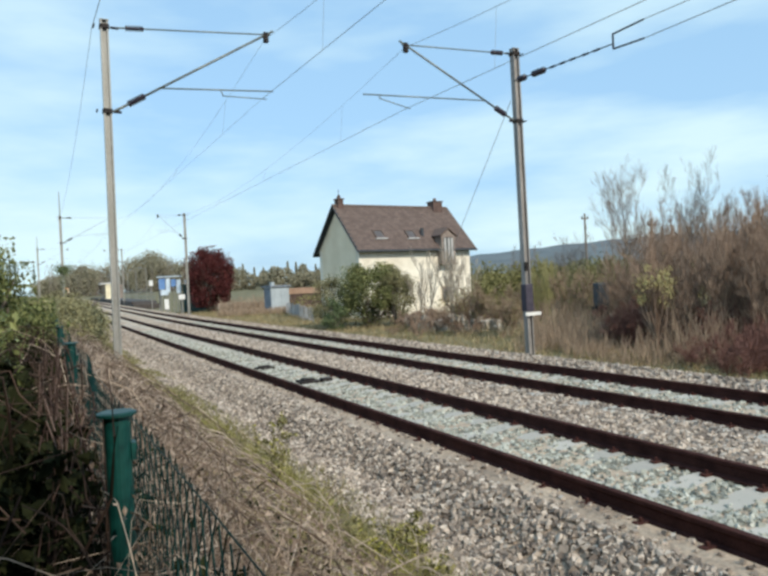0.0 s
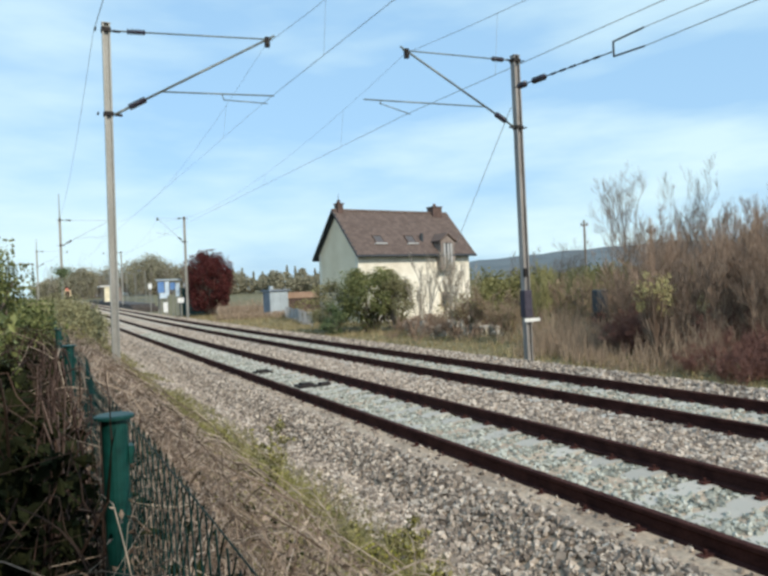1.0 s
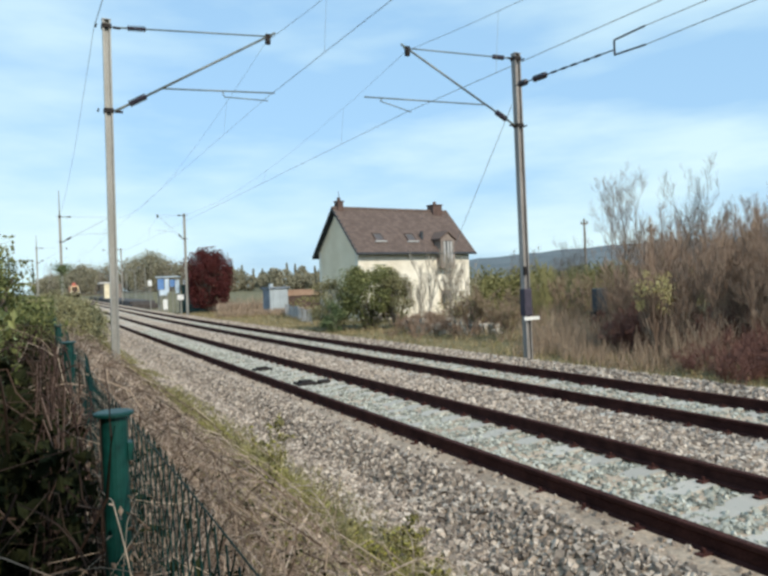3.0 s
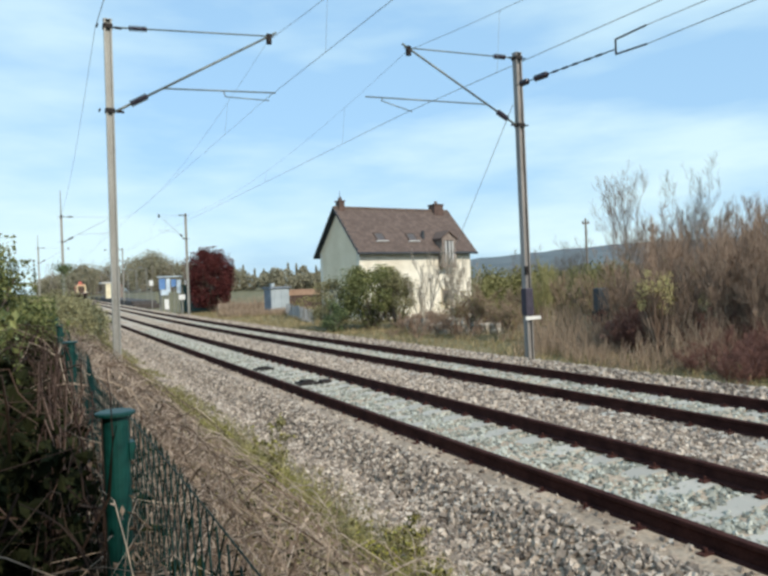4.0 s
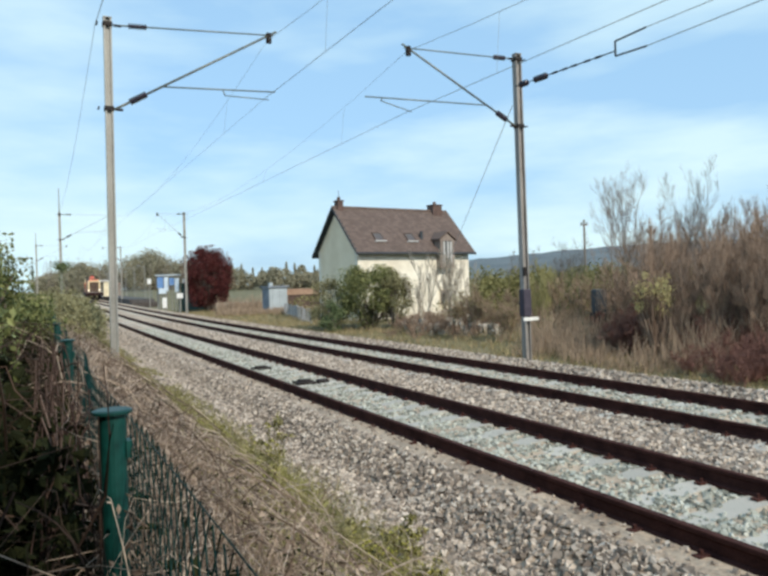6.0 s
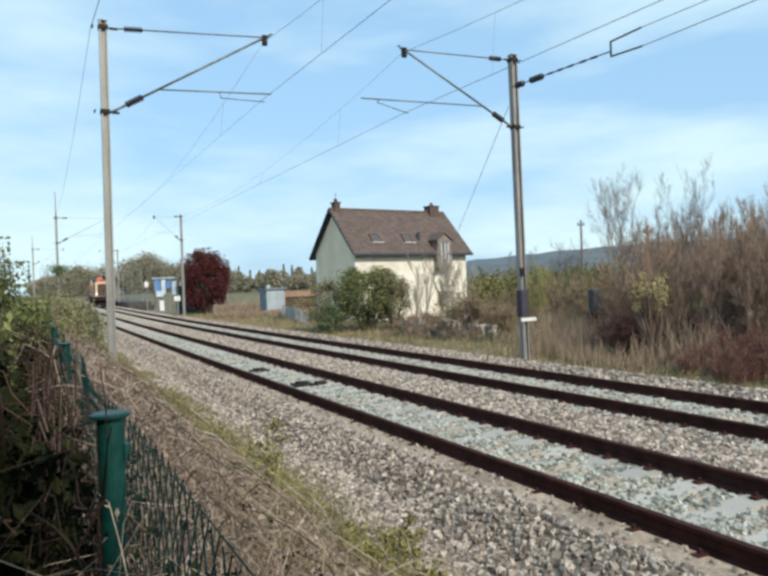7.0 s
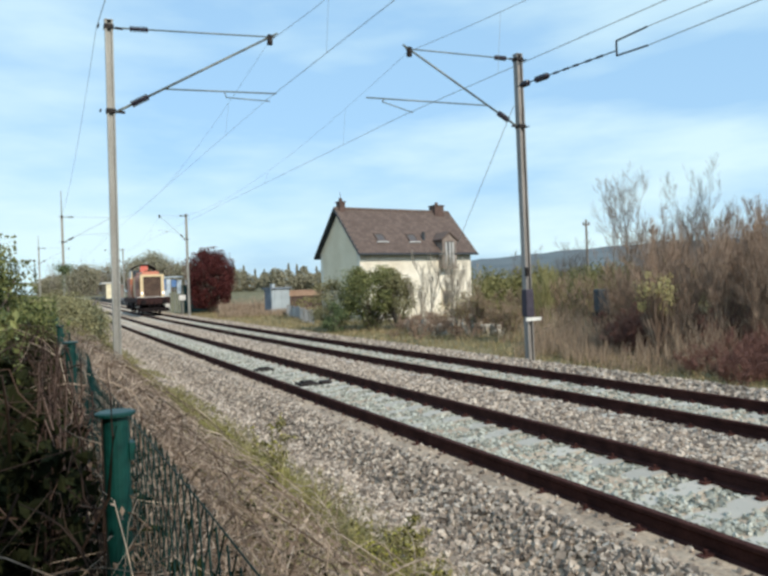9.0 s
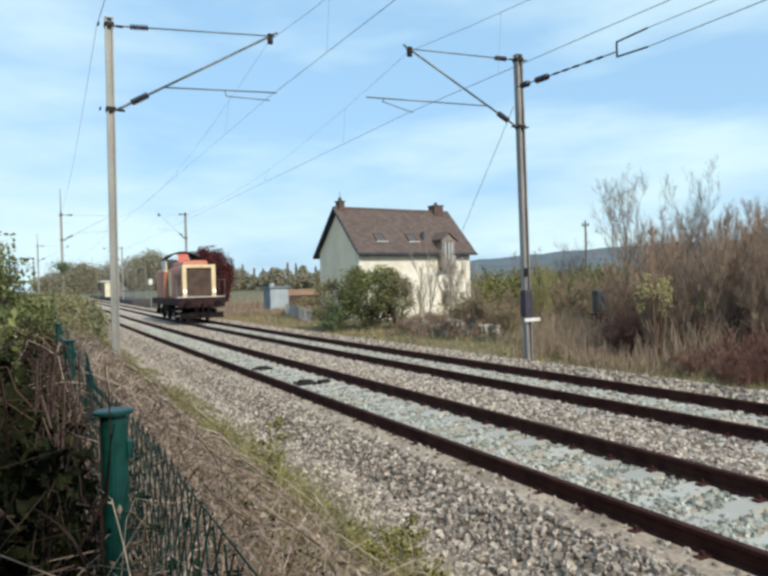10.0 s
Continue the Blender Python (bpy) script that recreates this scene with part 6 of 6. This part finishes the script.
def build_station():
    T = -22
    sign_on_posts("blue_sign", "blue station sign panel on posts", 11.05, 73.0, 0.62, 2.35, 3.45, M_BLUE, 2, T)
    sign_on_posts("white_sign", "pale blue-white notice beside the blue panel", 11.62, 72.9, 0.4, 2.0, 3.45, M_PALEBLUE, 1, T)
    sign_on_posts("blue_sign", "pale blue lower notice on posts", 11.2, 72.6, 0.75, 1.75, 2.3, M_PALEBLUE, 2, T)
    sign_on_posts("blue_sign", "small blue station sign on a post", 12.15, 72.8, 0.5, 2.6, 3.35, M_BLUE, 1, T)
    sign_on_posts("white_sign", "white station notice panel on posts", 12.62, 72.6, 0.42, 1.9, 3.3, M_PALEBLUE, 2, T)
    sign_on_posts("white_sign", "white square marker plate on a post", 10.9, 79.8, 0.42, 2.85, 3.45, M_WHITE, 1, T)
    sign_on_posts("white_sign", "white square marker plate on a post", 13.35, 72.2, 0.42, 2.8, 3.25, M_WHITE, 1, T)
    sign_on_posts("white_sign", "low white board beside the platform end", 11.1, 70.9, 0.42, 0.35, 1.35, M_WHITE, 1, T)
    sign_on_posts("white_sign", "low white board beside the platform end", 12.35, 69.5, 0.6, 1.25, 1.75, M_WHITE, 1, T)
    top = thing("sign_canopy", "blue-grey glazed canopy over station signs", "canopy", pose(11.9, 73.6, 0.4, 0, 0, T))
    part("roof", box(nb(), -1.2, 1.2, -0.5, 0.5, 3.2, 3.3, 0.03), M_PALEBLUE, top)
    for x in (-1.1, 1.1):
        part("post", tube(nb(), (x, 0.1, -0.9), (x, 0.1, 3.21), 0.05, 0.05, 8), M_POLE, top)
    sh = thing("green_shelter", "dark green metal shelter by the platform end", "shelter", pose(14.15, 75.0, 0.2, 0, 0, T))
    part("body", box(nb(), -0.7, 2.3, 0, 1.5, -0.5, 2.45, 0.03), M_TEAL, sh)
    part("roof", box(nb(), -0.85, 2.45, -0.15, 1.65, 2.453, 2.6, 0.02), M_TEAL, sh)
    for x in (-0.6, 0.4, 1.4):
        part("panel", box(nb(), x, x + 0.85, -0.04, -0.003, 0.1, 2.2, 0.01), M_TEAL, sh)
    part("pale_door", box(nb(), 1.75, 2.2, -0.07, -0.043, 0.0, 2.0, 0.01), M_HUT, sh, "pale grey door leaf")
    # platform shelter with cream end wall, farther up
    g = grade(140) + 0.56
    ps = thing("platform_shelter", "cream-walled platform shelter with a pale flat roof", "shelter", pose(10.35, 140, g, 0, 0, 0))
    part("wall", box(nb(), 0.5, 2.0, 0, 0.2, -0.02, 2.85), M_SHELTERWALL, ps, "cream end wall")
    part("back_wall", box(nb(), 1.8, 2.0, 0.203, 6, -0.02, 2.85), M_SHELTERWALL, ps)
    part("roof", box(nb(), -0.3, 2.2, -0.3, 6.3, 2.853, 3.05, 0.03), M_WHITE, ps, "pale flat roof")
    for y in (0.3, 3.0, 5.7):
        part("post", tube(nb(), (0.45, y + 0.3, -0.02), (0.45, y + 0.3, 2.86), 0.05, 0.05, 8), M_POLE, ps)
    hs = thing("station_house", "small building with an orange roof behind the platform", "house", pose(12.6, 156, 2.2, 0, 0, 0))
    part("wall", box(nb(), 0, 2.8, 0, 6, -1.0, 1.8), M_DORMER, hs)
    part("roof", prism(nb(), [(-0.3, 1.803), (3.1, 1.803), (1.4, 2.5)], -0.3, 6.3), M_ROOFTILE, hs, "orange tiled roof")
    # lamp posts along the platform
    model = None
    for y in (104, 116, 128, 142, 158):
        x = 13.6
        base = pose(x, y, grade(y) + 0.55, 0, 0, 0)
        if model is None:
            model = thing("platform_lamp", "slim grey platform lamp post", "street lamp", base, "platform lamps")
            part("pole", tube(nb(), (0, 0, 0), (0, 0, 4.6), 0.06, 0.045, 8), M_POLE, model)
            part("arm", tube(nb(), (0, 0, 4.55), (-0.7, 0, 4.7), 0.03, 0.03, 6), M_POLE, model)
            part("head", box(nb(), -1.05, -0.6, -0.1, 0.1, 4.66, 4.76, 0.02), M_SLATE, model)
        else:
            copy_thing(model, base)
    # palisade behind the platform
    fence = thing("platform_fence", "grey-green railing along the back of the platform", "fence")
    for y in np.arange(99, 140, 1.5):
        part("post", box(nb(), 13.9, 13.96, y, y + 0.06, grade(y) + 0.5, grade(y) + 1.75), M_TUBE, fence)
    for z in (1.0, 1.65):
        bm = nb()
        line(bm, [(13.93, y, grade(y) + z) for y in np.arange(99, 140, 6.0)], 0.03, 4)
        part("rail", bm, M_TUBE, fence)


build_station()


def build_far():
    rng = np.random.default_rng(77)
    # spring woods behind the station and along the field, haze in the leaf colour
    C = []
    for i in range(120):
        if i < 75:
            d, ang = rng.uniform(300, 345), math.radians(rng.uniform(0.2, 11.5))
            deg = math.degrees(ang)
            h = np.interp(deg, [0, 2, 5, 8, 9.5, 12], [7, 13, 14, 18, 14, 10]) * rng.uniform(0.8, 1.08)
            w = rng.uniform(7, 12)
        else:
            d, ang = rng.uniform(190, 230), math.radians(rng.uniform(11, 30))
            h = rng.uniform(4.5, 7.5)
            w = rng.uniform(4, 8)
        x, y = d * math.sin(ang), d * math.cos(ang)
        n = 800
        p = rng.normal(size=(n, 3))
        p /= np.linalg.norm(p, axis=1, keepdims=True)
        p *= rng.uniform(0.3, 1.0, (n, 1)) ** 0.5
        C.append(np.stack([x + p[:, 0] * w / 2, y + p[:, 1] * w / 2, land(x, y) + h * (0.48 + 0.52 * p[:, 2])], 1))
    C = np.concatenate(C)
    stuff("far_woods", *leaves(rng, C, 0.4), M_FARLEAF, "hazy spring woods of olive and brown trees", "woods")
    n = 420
    ang = np.radians(rng.uniform(0.4, 12, n))
    d = rng.uniform(295, 345, n)
    x, y = d * np.sin(ang), d * np.cos(ang)
    P = strands(rng, np.stack([x, y, gz(x, y)], 1), np.stack([rng.normal(0, 0.12, n), rng.normal(0, 0.12, n), np.ones(n)], 1), rng.uniform(8, 16, n), np.zeros(n), 0.04, 5)
    r = rng.uniform(0.05, 0.1, n)
    stuff("far_trunks", *tubes_along(P, r, r * 0.3), M_GREYTWIG, "thin pale trunks in the far woods", "woods")
    # row of pointed poplars in the same haze-paled leaf colour
    models = []
    for i in range(15):
        a = math.radians(13.6 + i * 0.72 + rng.uniform(-0.15, 0.15))
        d = 300
        x, y = d * math.sin(a), d * math.cos(a)
        if i < 3:
            t = thing("poplar", "narrow pointed poplar in a far row", "tree", pose(x, y, land(x, y) - 1.0), "poplars")
            n = 700
            z = rng.uniform(0.05, 1, n)
            rad = (1 - z) ** 0.6 * rng.uniform(0.2, 1, n) + 0.1
            th = rng.uniform(0, 6.283, n)
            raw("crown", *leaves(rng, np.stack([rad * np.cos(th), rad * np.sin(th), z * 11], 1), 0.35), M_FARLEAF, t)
            part("trunk", tube(nb(), (0, 0, -0.5), (0, 0, 9), 0.2, 0.05, 6), M_BARK, t)
            models.append(t)
        else:
            copy_thing(models[i % 3], pose(x, y, land(x, y) - rng.uniform(0.5, 4.0), 0, 0, rng.uniform(0, 360)))
    # wooded hill on the skyline, distance haze put into its blue-grey colour
    vs, fs = [], []
    nx, ny = 60, 10
    for j in range(ny):
        for i in range(nx):
            a = math.radians(27 + 45 * i / (nx - 1))
            d = 900 + 90 * j
            crest = np.interp(math.degrees(a), [27, 33, 37, 42, 47, 54, 72], [32, 49, 54, 61, 66, 66, 54])
            z = crest * math.sin(math.pi * min(1, j / 5) / 2) + 2.5 * noise.noise(Vector((d * 0.01, a * 30, 0)))
            vs.append((d * math.sin(a), d * math.cos(a), z - 3))
    fs = [(j * nx + i, j * nx + i + 1, (j + 1) * nx + i + 1, (j + 1) * nx + i) for j in range(ny - 1) for i in range(nx - 1)]
    hill = raw("hill", vs, fs, surface("haze_tinted_hill", (0.085, 0.105, 0.115), (0.135, 0.16, 0.17), 0.02, 1.0, 0.0, fine=0.15), smooth=True)
    tagged(hill, "wooded hill on the skyline, haze painted into its blue-grey", "hill", kind="structure")
    # scrub of the middle distance
    C = []
    for i in range(230):
        a = math.radians(rng.uniform(20, 60) if i < 90 else rng.uniform(33.5, 52))
        d = rng.uniform(42, 75)
        x, y = d * math.sin(a), d * math.cos(a)
        if 16 < x < 30 and 36 < y < 50:
            continue
        w, h = rng.uniform(2, 5), rng.uniform(1.0, 2.6) if i < 90 else rng.uniform(1.6, 3.4)
        n = 420
        p = rng.normal(size=(n, 3))
        p /= np.linalg.norm(p, axis=1, keepdims=True)
        p *= rng.uniform(0.3, 1.0, (n, 1)) ** 0.5
        C.append(np.stack([x + p[:, 0] * w / 2, y + p[:, 1] * w / 2, land(x, y) + h * (0.45 + 0.55 * p[:, 2])], 1))
    C = np.concatenate(C)
    stuff("field_scrub", *leaves(rng, C, 0.11), M_OLIVE, "olive and brown scrub in the fields behind", "scrub")


build_far()

motions()
